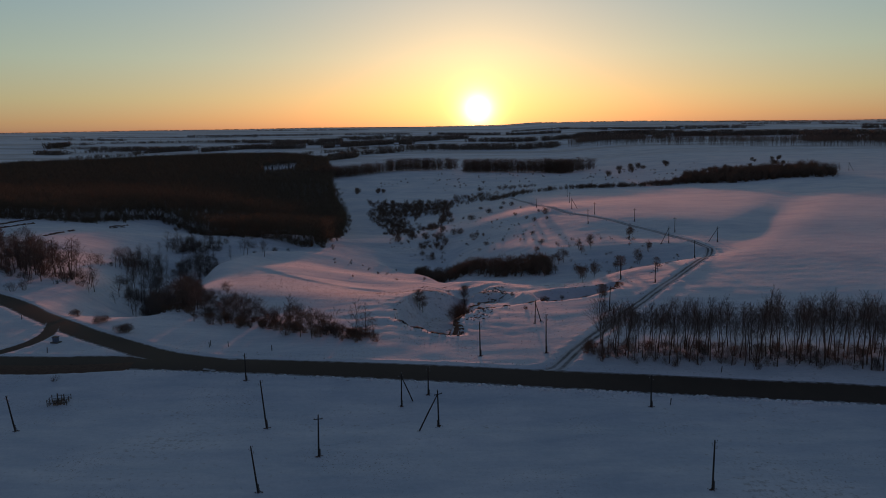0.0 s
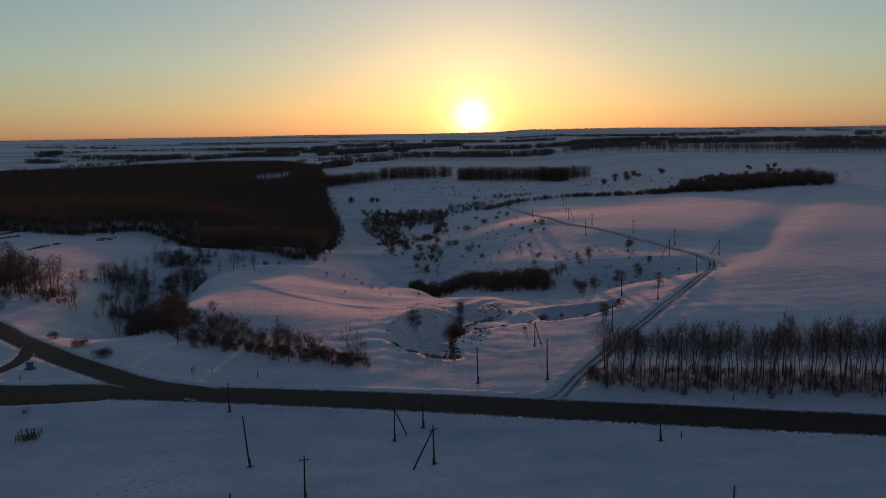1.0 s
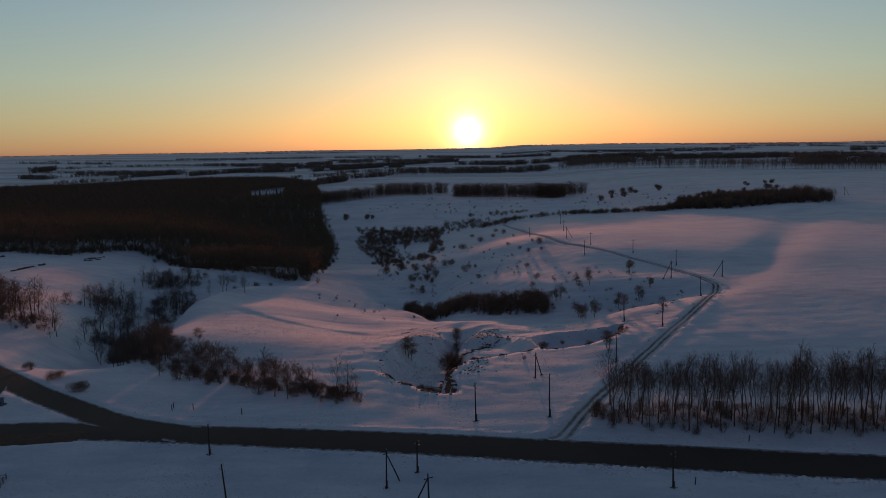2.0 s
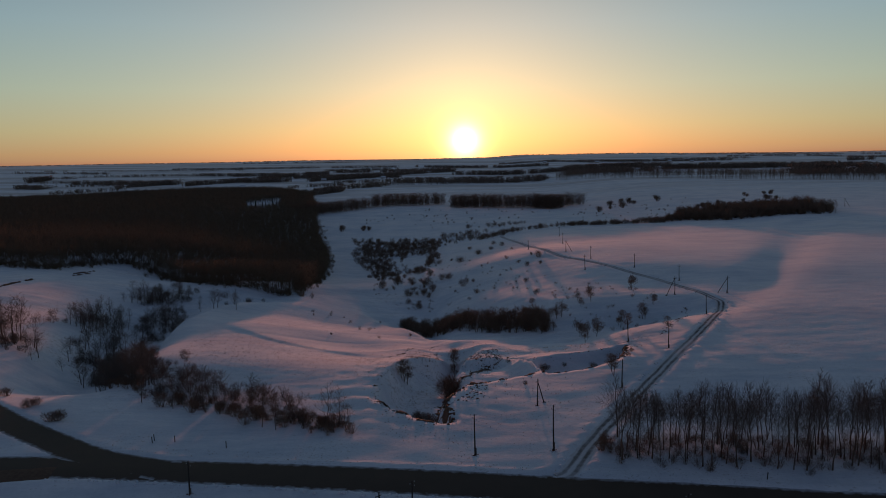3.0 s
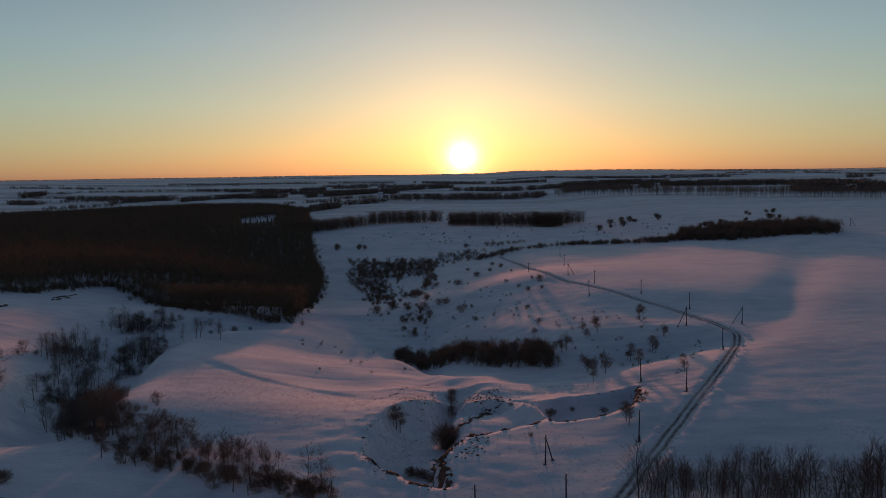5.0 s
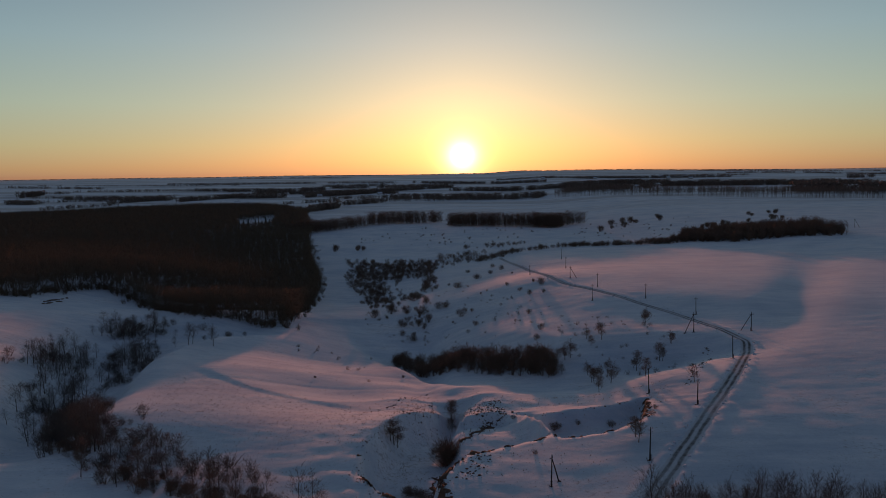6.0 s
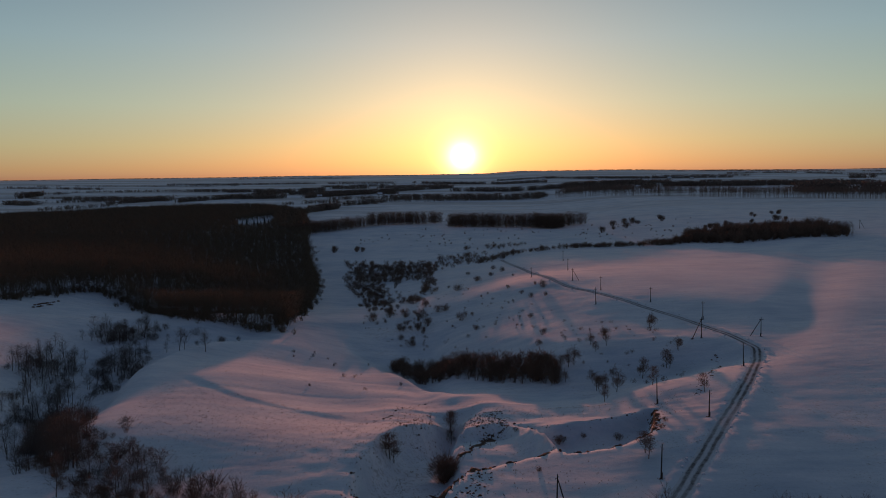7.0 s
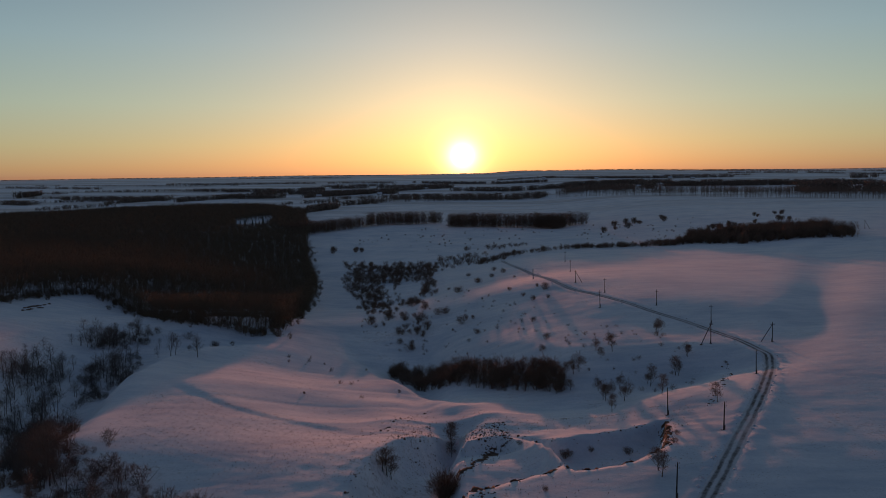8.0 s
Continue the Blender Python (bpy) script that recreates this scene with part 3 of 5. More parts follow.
def far_tree(seed, tall, wide, boughs, thick=0.10, slim=False, low=0.38):
    """A leafless tree for woods far off: trunk and boughs as tapered spikes."""
    rng = random.Random(seed)
    V, F = [], []
    tube(V, F, [(0, 0, -0.5), (rng.uniform(-.03, .03) * tall, rng.uniform(-.03, .03) * tall, tall * 0.8)], [thick * 1.5, 0], 3)
    for i in range(boughs):
        f = rng.uniform(low * 0.8, 0.80) if not slim else rng.uniform(0.15, 0.95)
        w = rng.uniform(0, 6.283)
        a = np.array([0, 0, tall * f])
        if i % 3:
            u = rng.uniform(0, 0.7) * wide
            a = np.array([math.cos(w) * u, math.sin(w) * u, tall * rng.uniform(low, 0.92)])
            w += rng.uniform(-1.4, 1.4)
        l = wide * (1.1 - 0.6 * f) * rng.uniform(0.5, 1.0)
        rise = rng.uniform(-0.1, 1.3) if not slim else rng.uniform(1.5, 3.5)
        e = a + np.array([math.cos(w) * l, math.sin(w) * l, rise * l])
        e[2] = min(e[2], tall * rng.uniform(0.92, 1.04))
        tube(V, F, [a, e], [thick * 0.8, 0], 3)
    return V, F


# ---------------------------------------------------------------- the wood and far tree lines
WOOD = [(-640, 470), (-300, 462), (-242, 458), (-238, 476), (-231, 498), (-221, 518), (-202, 513), (-175, 486), (-140, 437), (-119, 419), (-102, 418), (-94, 416), (-88, 434), (-98, 532), (-109, 624), (-127, 722), (-153, 828), (-174, 940), (-200, 1099), (-235, 1253), (-274, 1429), (-290, 1540), (-390, 1735), (-455, 1800), (-593, 1815), (-723, 1710), (-790, 1580), (-900, 1520), (-950, 800)]


CLEARING = [(-311.3, 1129.9), (-271.2, 1164.1), (-305.7, 1342.9), (-331.1, 1424.6), (-360.0, 1297.6)]


def canopy_tree(seed, tall, wide, boughs, thick):
    """A leafless wood tree: a bare trunk under a domed crown of boughs that point up and out."""
    r = random.Random(seed)
    V, F = [], []
    tube(V, F, [(0, 0, -0.5), (r.uniform(-.03, .03) * tall, r.uniform(-.03, .03) * tall, tall * 0.85)], [thick * 1.3, 0], 3)
    for i in range(boughs):
        w, u = i * 2.39996 + r.uniform(-.4, .4), math.sqrt((i + 0.5) / boughs)
        top = tall * (1.0 - 0.30 * u * u) * r.uniform(0.93, 1.05)
        a = np.array([math.cos(w) * wide * u * 0.45, math.sin(w) * wide * u * 0.45, tall * r.uniform(0.28, 0.62)])
        e = np.array([math.cos(w) * wide * u, math.sin(w) * wide * u, top])
        side = np.array([r.uniform(-1, 1), r.uniform(-1, 1), r.uniform(-0.2, 0.4)]) * wide * 0.3
        tube(V, F, [a, e + side], [thick, 0], 3)
        if i % 2:
            m = a + (e - a) * r.uniform(0.45, 0.7)
            tube(V, F, [m, m + np.array([r.uniform(-1, 1), r.uniform(-1, 1), r.uniform(0.1, 0.8)]) * wide * 0.55], [thick * 0.7, 0], 3)
    return V, F


def make_wood():
    rng = np.random.default_rng(21)

    def stand(lo, hi, gap):
        gx, gy = np.meshgrid(np.arange(-980, -80, gap), np.arange(lo, hi, gap))
        x = (gx + rng.uniform(-0.42, 0.42, gx.shape) * gap).ravel()
        y = (gy + rng.uniform(-0.42, 0.42, gy.shape) * gap).ravel()
        keep = inside(WOOD, x, y) & ~inside(CLEARING, x, y) & (x > -0.62 * y - 60)
        return np.stack([x[keep], y[keep]], -1)

    near = stand(400, 640, 4.6)
    mass("wood", [canopy_tree(s, 14.5, 3.6, 18, 0.11) for s in range(7)], near, 0.84, 1.1, WOODS, "dense dark leafless wood on the snowy slope", "wood", 4)
    mass("wood_interior", [canopy_tree(10 + s, 14.5, 4.6, 13, 0.22) for s in range(6)], stand(640, 980, 6.6), 0.86, 1.1, WOODS, "dense dark leafless wood stretching over the far slope", "wood", 14)
    mass("wood_interior", [canopy_tree(20 + s, 14.5, 6.0, 13, 0.32) for s in range(6)], stand(980, 1830, 8.6), 0.86, 1.1, WOODS, "dark leafless crowns at the wood's far end", "wood", 15)
    edge = curve(WOOD[1:18], 1.5)
    jitter = rng.normal(0, 2.2, edge.shape)
    forms = [far_tree(40 + s, 13.5, 4.2, 50, 0.065, False, 0.06) for s in range(6)]
    mass("wood_edge", forms, edge + jitter, 0.75, 1.08, WOODS, "leafless outer trees along the dark wood's edge", "wood", 5)
    brush = [shrub(66 + s, 4.4, 6.0, 5, 3, 0.18, 0.24) for s in range(4)]
    mass("wood_brush", brush, near[::2] + rng.uniform(-2, 2, near[::2].shape), 0.7, 1.3, WOODS, "dark brush crowding the floor of the wood", "undergrowth", 16)
    low = [shrub(60 + s, 3.8, 4.6, 6, 8, 0.10, 0.13) for s in range(3)]
    mass("wood_undergrowth", low, np.vstack([edge + rng.normal(0, 2.2, edge.shape), edge[::2] + rng.normal(0, 5.0, edge[::2].shape)]), 0.6, 1.4, WOODS, "dark undergrowth along the foot of the wood", "undergrowth", 6)


make_wood()


def make_spruces():
    """A few dark conifers at the clearing in the wood."""
    r = random.Random(24)
    root = tagged(new("spruce_tree"), "dark pointed spruce at the clearing in the wood", "tree", "spruces at the clearing")
    V, F = [], []
    tube(V, F, [(0, 0, -0.5), (0, 0, 17)], [0.28, 0], 6)
    part("trunk", mesh_from("trunk", V, F, BARK, True), root)
    V, F = [], []
    for k in range(15):
        z = 2.0 + k * 1.02
        wide = 3.6 * (1 - k / 16) ** 0.8
        for i in range(14):
            w = i * 0.449 + k * 0.7 + r.uniform(-0.15, 0.15)
            l = wide * r.uniform(0.75, 1.1)
            tube(V, F, [(0, 0, z + 0.5), (math.cos(w) * l * 0.6, math.sin(w) * l * 0.6, z), (math.cos(w) * l, math.sin(w) * l, z - 0.5)], [0.25, 0.42, 0], 3)
    part("crown", mesh_from("crown", V, F, NEEDLES), root, "dense dark green needles")
    for k, (x, y) in enumerate(((-330.9, 1208.9), (-327.1, 1219.5), (-317.0, 1207.4), (-311.8, 1228.8), (-309.6, 1239.9), (-301.2, 1227.4), (-301.0, 1250.4), (-294.7, 1249.5), (-292.3, 1261.1))):
        s = r.uniform(0.45, 0.72)
        m = pose(x, y, on_ground(x, y), 0, 0, k * 50) @ Matrix.Diagonal((s, s, s, 1))
        if k:
            copy_thing(root, m)
        else:
            first = m
    root.matrix_basis = first


make_spruces()

# ends, depth, height, count
BELTS = [
    ((237.3, 2034.0), (570.7, 1695.6), 16, 25, 300, True), ((570.7, 1695.6), (830.2, 1539.6), 16, 24, 260, True),
    ((256.4, 2129.7), (905.8, 1673.8), 70, 17, 420, False), ((-240.8, 1974.2), (216.9, 2042.0), 26, 14, 300, False),
    ((-207.1, 1071.9), (-174.5, 1123.9), 40, 16, 170, False),
    ((-174.5, 1123.9), (-130.9, 1205.7), 34, 16, 180, False),
    ((-130.9, 1205.7), (-27.0, 1246.9), 26, 19, 230, False),
    ((-18.6, 1169.9), (84.7, 1132.0), 26, 20, 280, False),
    ((84.7, 1132.0), (125.4, 1098.0), 30, 20, 150, False),
    ((125.4, 1098.0), (182.4, 1176.5), 30, 19, 140, False),
]
WOODLET = [(209.6, 828.9), (253.8, 777.1), (279.8, 778.7), (314.2, 787.8), (353.7, 762.8), (376.5, 831.0), (368.4, 885.6), (311.4, 904.7), (245.7, 885.3)]


def make_belts():
    slim = [far_tree(80 + s, 1.0, 0.12, 22, 0.009, True) for s in range(4)]
    full = [far_tree(90 + s, 1.0, 0.30, 30, 0.014, False, 0.08) for s in range(5)]
    rng = np.random.default_rng(31)
    for a, b, deep, tall, count, thin in BELTS:
        t = rng.random(count)
        d = np.array([b[0] - a[0], b[1] - a[1]])
        side = np.array([-d[1], d[0]]) / np.hypot(*d)
        spots = np.array(a) + t[:, None] * d + side * rng.uniform(0, deep, count)[:, None]
        forms = [(np.asarray(V) * tall, F) for V, F in (slim if thin else full)]
        # belts beyond 1400 m take the twig colour paled for haze
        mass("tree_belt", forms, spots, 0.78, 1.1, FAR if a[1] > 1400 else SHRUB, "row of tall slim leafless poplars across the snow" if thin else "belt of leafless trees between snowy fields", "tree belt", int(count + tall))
    x, y = rng.uniform(180, 440, 4200), rng.uniform(700, 1050, 4200)
    keep = inside(WOODLET, x, y)
    forms = [(np.asarray(V) * 12, F) for V, F in full[:2]] + [shrub(100 + k, 9.5 + 1.7 * k, 9.5, 12, 20, 0.16, 0.16) for k in range(4)]
    mass("woodlet", forms, np.stack([x[keep], y[keep]], -1), 0.5, 1.1, SHRUB, "small dark leafless wood in a fold of the field", "wood", 8)


make_belts()

# distant strips of trees: from, to, height, depth
STRIPS = [
    ((-1792.9, 3064.7), (-1345.6, 2964.0), 10, 20), ((-1742.3, 3216.0), (-902.5, 3209.9), 7, 15), ((-1338.7, 2373.5), (-1347.7, 2499.0), 17, 60), ((-1295.3, 2372.6), (-1085.4, 2363.6), 8, 25), ((-1199.1, 2066.6), (-1075.9, 1979.7), 12, 60), ((-1135.5, 2113.6), (-954.3, 2150.3), 9, 25), ((-1327.2, 2673.0), (-1224.4, 2744.6), 8, 20), ((-1206.5, 2705.1), (-822.1, 2787.8), 9, 25),
    ((-936.7, 1753.1), (-847.4, 1946.1), 10, 20), ((-895.8, 2005.9), (-809.9, 2218.0), 15, 50), ((-747.8, 2092.0), (-647.3, 2315.8), 14, 60), ((-1233.9, 3353.4), (-917.9, 3263.8), 8, 20), ((-786.6, 2669.5), (-647.1, 2725.8), 12, 40), ((-662.5, 2256.2), (-509.5, 2292.0), 16, 60), ((-629.7, 2577.4), (-480.4, 2776.2), 14, 60),
]
STRIPS_MIDDLE = [
    ((-439.2, 2442.9), (-224.9, 2573.8), 16, 50), ((-527.8, 3045.8), (-256.1, 3183.8), 10, 40), ((-431.0, 1946.7), (-310.4, 2059.5), 9, 25), ((-276.1, 1837.2), (-185.4, 1972.4), 13, 30), ((-231.5, 2649.1), (-26.2, 2836.0), 14, 50), ((-362.8, 2196.7), (-85.0, 2259.9), 11, 25), ((-77.5, 2061.0), (212.7, 2064.1), 15, 30), ((-24.1, 2598.1), (338.9, 2442.1), 15, 60), ((166.6, 3489.0), (539.5, 3086.0), 9, 40),
    ((291.4, 2218.2), (560.4, 2301.8), 17, 60), ((419.8, 2621.9), (709.2, 2672.2), 14, 60), ((539.6, 3213.5), (920.8, 3056.7), 9, 30), ((-1137.4, 4033.1), (-558.8, 4049.3), 8, 25),
]
STRIPS_WIDE = [
    ((-305.0, 1582.0), (-266.0, 1716.9), 15, 60), ((-448.3, 2305.5), (-221.5, 2594.9), 14, 80), ((-470.0, 2899.9), (-41.1, 2923.2), 12, 60), ((-193.3, 2128.4), (232.2, 2107.9), 16, 40), ((-196.5, 3367.2), (324.0, 2917.3), 11, 60), ((323.7, 2456.5), (606.2, 2620.2), 17, 80), ((-1455.7, 2574.5), (-1297.7, 2591.2), 10, 30), ((-1151.9, 2275.1), (-796.7, 2154.1), 13, 50), ((-976.5, 2719.3), (-605.9, 2708.9), 11, 40), ((-664.7, 2534.7), (-198.8, 2475.2), 13, 80), ((-1223.0, 3284.5), (-271.1, 3366.4), 9, 40), ((631.3, 2436.8), (1188.4, 2271.7), 15, 70), ((341.8, 3258.5), (1041.2, 3022.6), 10, 50),
]
STRIPS_EAST = [
    ((543.1, 2436.7), (758.5, 2418.9), 17, 60), ((755.9, 2464.2), (938.2, 2364.7), 17, 60), ((953.7, 2444.5), (1139.5, 2374.8), 15, 50), ((802.1, 1901.7), (1001.3, 1838.4), 24, 70), ((1342.5, 2748.6), (1425.4, 2743.4), 16, 40), ((817.4, 3328.7), (1154.8, 3168.7), 9, 40), ((1170.0, 3471.4), (1454.7, 3400.6), 9, 40), ((1471.4, 3384.7), (1695.4, 3071.8), 9, 40), ((1116.0, 4064.4), (1936.5, 3500.5), 8, 30),
]
SKYLINE = [(-2700, 4050), (-1800, 4400), (-900, 4620), (0, 4700), (900, 4620), (1800, 4400), (2700, 4050)]


def make_strips():
    full = [far_tree(120 + s, 1.0, 0.66, 5, 0.10, False, 0.05) for s in range(5)]
    rng = np.random.default_rng(41)
    for row in STRIPS + STRIPS_MIDDLE + STRIPS_WIDE + STRIPS_EAST:
        a, b, tall, deep = np.array(row[0]), np.array(row[1]), row[2], row[3]
        long = np.hypot(*(b - a))
        count = int(long * max(1, deep / 16) / 3.6) + 16
        t = rng.random(count)
        t = t[np.sin(t * rng.uniform(5, 12) + rng.uniform(0, 6)) > -0.95]
        spots = a + t[:, None] * (b - a) + np.stack([rng.normal(0, 4, len(t)), rng.uniform(0, deep, len(t))], -1)
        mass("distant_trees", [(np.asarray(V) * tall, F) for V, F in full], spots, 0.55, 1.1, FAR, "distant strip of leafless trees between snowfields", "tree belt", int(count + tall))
    line = curve(SKYLINE, 9.0)
    spots = np.vstack([line + rng.normal(0, 20, line.shape) for _ in range(2)])
    mass("skyline_woods", [(np.asarray(V) * np.array((26, 26, 4.6)), F) for V, F in full[:3]], spots, 0.7, 1.0, WOODS, "far dark woods along the skyline", "wood", 77)


make_strips()


# ---------------------------------------------------------------- trees and bushes
rng = random.Random(5)

def make_roadside_belt():
    kinds = [tree_thing("tree", 200 + k, 12.6 + 0.7 * (k % 3), 0.27, 17, 5, 5, "tall slender leafless tree in the roadside belt", upright=1.7, clear=0.34, thick=0.11 + 0.025 * (k % 3), fine=0.014, haze=430) for k in range(7)]
    a, b = (28.4, 159.6), (85.3, 154.8)
    spots = []
    for row in range(5):
        n = 25
        for i in range(n):
            f = (i + rng.uniform(-0.4, 0.4)) / n * 1.15
            spots.append((a[0] + (b[0] - a[0]) * f + row * 0.6, a[1] + (b[1] - a[1]) * f + 0.5 + row * 3.0 + rng.uniform(-1.6, 1.6)))
    for k in range(4):
        stretch = [p for p in spots if k == min(3, int((p[0] - a[0]) / (b[0] - a[0]) * 3.2))]
        some = kinds if k == 3 else [copy_thing(o, Matrix()) for o in kinds]
        plant(some, stretch, "roadside tree belt", rng, (0.76, 0.80, 0.84, 0.80)[k], (1.0, 1.04, 1.12, 1.04)[k])
    under = [shrub(230 + k, 2.6, 3.6, 12, 12, 0.03, 0.026) for k in range(3)]
    mass("undergrowth", under, [(x + rng.uniform(-2, 2), y + rng.uniform(-2, 2)) for x, y in spots + spots], 0.5, 1.2, TWIG, "low brown undergrowth beneath the roadside trees", "undergrowth", 62)
    clump = [shrub_thing("bush", 236 + k, 4.2, 4.0, 26, 10, "dense dark bush at the end of the tree belt") for k in range(2)]
    plant(clump, [((26.9, 162.9)[0] + rng.uniform(-2, 2.5), (26.9, 162.9)[1] + rng.uniform(0, 7)) for _ in range(7)], "bushes at the belt's end", rng, 0.7, 1.1)


make_roadside_belt()


def make_left_groves():
    tall = [tree_thing("tree", 300 + k, 11.0, 0.30, 15, 5, 5, "leafless broad-crowned tree in the snowy grove", upright=0.8, clear=0.12, thick=0.15, fine=0.019, haze=430) for k in range(6)]
    spots = line_spots([(-207.1, 311.0), (-188.5, 296.7), (-161.3, 269.5), (-145.3, 265.2)], 36, 10, rng) + line_spots([(-137.8, 260.3), (-138.8, 268.5)], 5, 3, rng)
    spots += quad_spots((-154.7, 320.0), (-136.2, 328.2), (-145.6, 354.8), (-166.1, 349.6), 34, rng) + quad_spots((-153.3, 381.3), (-133.7, 387.5), (-135.9, 396.0), (-160.0, 401.5), 28, rng)
    spots += quad_spots((-131.1, 326.1), (-122.1, 339.2), (-131.6, 376.1), (-139.5, 356.1), 22, rng) + quad_spots((-129.9, 274.8), (-86.4, 222.7), (-123.7, 298.5), (-139.6, 295.1), 26, rng)
    spots += [(-157.7, 384.0), (-123.5, 381.1), (-106.8, 351.0), (-117.2, 390.8), (-101.4, 359.5), (-139.3, 387.8)]
    spots += [(-158.4, 386.9), (-141.6, 356.7), (-107.8, 352.2), (-123.8, 377.0), (-104.3, 354.2)]
    spots = [(x + rng.gauss(0, 2.5), y + rng.gauss(0, 4)) for x, y in spots]
    plant(tall, spots, "trees of the left grove", rng, 0.5, 0.95)
    low = [shrub(320 + k, 3.8, 5.0, 10, 22, 0.05, 0.034) for k in range(4)]
    spots = quad_spots((-152.3, 379.2), (-133.1, 385.8), (-133.6, 396.5), (-161.1, 403.7), 20, rng) + quad_spots((-132.1, 323.7), (-111.7, 314.6), (-131.6, 376.1), (-141.4, 358.1), 26, rng)
    spots += quad_spots((-129.9, 274.8), (-86.4, 222.7), (-127.2, 305.7), (-142.3, 299.8), 34, rng) + quad_spots((-154.7, 320.0), (-136.2, 328.2), (-145.6, 354.8), (-166.1, 349.6), 12, rng)
    spots += quad_spots((-83.5, 215.8), (-62.6, 213.9), (-75.0, 226.4), (-118.2, 278.9), 40, rng) + quad_spots((-127.2, 323.6), (-110.0, 318.3), (-131.3, 373.6), (-141.8, 360.6), 26, rng) + quad_spots((-150.9, 379.7), (-131.4, 386.5), (-135.7, 393.3), (-156.7, 394.0), 14, rng)
    spots += line_spots([(-203.3, 305.1), (-185.2, 291.3), (-160.0, 267.3), (-143.8, 262.3)], 110, 9, rng)
    spots += [(-153.4, 240.8), (-153.1, 237.2), (-149.9, 238.2), (-162.5, 326.2), (-159.3, 313.0), (-160.6, 327.5), (-160.4, 315.7), (-161.5, 323.6), (-162.5, 313.6)]
    spots += line_spots([(-140.5, 392.1), (-124.5, 401.7), (-97.3, 373.4)], 10, 8, rng)
    spots = [(x + rng.gauss(0, 2.5), y + rng.gauss(0, 4)) for x, y in spots]
    mass("grove_bushes", low, spots, 0.5, 1.3, TWIG, "tangled leafless bushes filling the snowy gully", "bushes", 63)


make_left_groves()


def make_grove_mass():
    forms = []
    for k in range(4):
        TV, TF, CV, CF = bare_tree(380 + k, 10.5, 0.36, 11, 3, 3, 0.8, 0.12, 0.13, 0.036, 220, 4)
        forms.append((TV + CV, TF + [tuple(i + len(TV) for i in f) for f in CF]))
    tall = line_spots([(-227.1, 330.1), (-190.3, 299.5), (-163.3, 273.1), (-148.2, 268.0)], 105, 12, rng)
    mass("grove", forms, tall, 0.85, 1.35, TWIG, "row of taller crowded leafless trees on the snow", "grove", 65)
    spots = quad_spots((-150.2, 326.3), (-94.5, 226.6), (-92.4, 238.5), (-163.6, 373.4), 26, rng)
    spots += line_spots([(-119.3, 269.1), (-73.3, 208.0), (-59.5, 198.9), (-41.3, 186.9), (-25.8, 180.7)], 44, 4, rng)
    spots += quad_spots((-126.8, 269.2), (-86.4, 222.7), (-133.7, 318.9), (-142.3, 299.8), 22, rng)
    spots += quad_spots((-148.0, 311.1), (-142.8, 326.8), (-151.1, 342.3), (-159.6, 330.5), 18, rng) + quad_spots((-138.6, 323.7), (-134.2, 328.9), (-142.2, 345.0), (-146.6, 338.9), 9, rng)
    spots += quad_spots((-151.7, 381.3), (-131.9, 387.6), (-135.7, 393.3), (-156.7, 394.0), 18, rng) + quad_spots((-127.9, 325.3), (-125.6, 357.4), (-131.9, 375.2), (-141.8, 360.6), 22, rng)
    spots += quad_spots((-129.3, 280.4), (-83.0, 225.8), (-119.6, 300.9), (-141.0, 302.0), 30, rng)
    spots = [(x + rng.gauss(0, 2.5), y + rng.gauss(0, 4)) for x, y in spots[::4] + spots[1::4] + spots[2::4]]
    mass("grove", forms, spots, 0.5, 0.92, TWIG, "crowded grey-brown trees of the snowy grove", "grove", 64)


make_grove_mass()


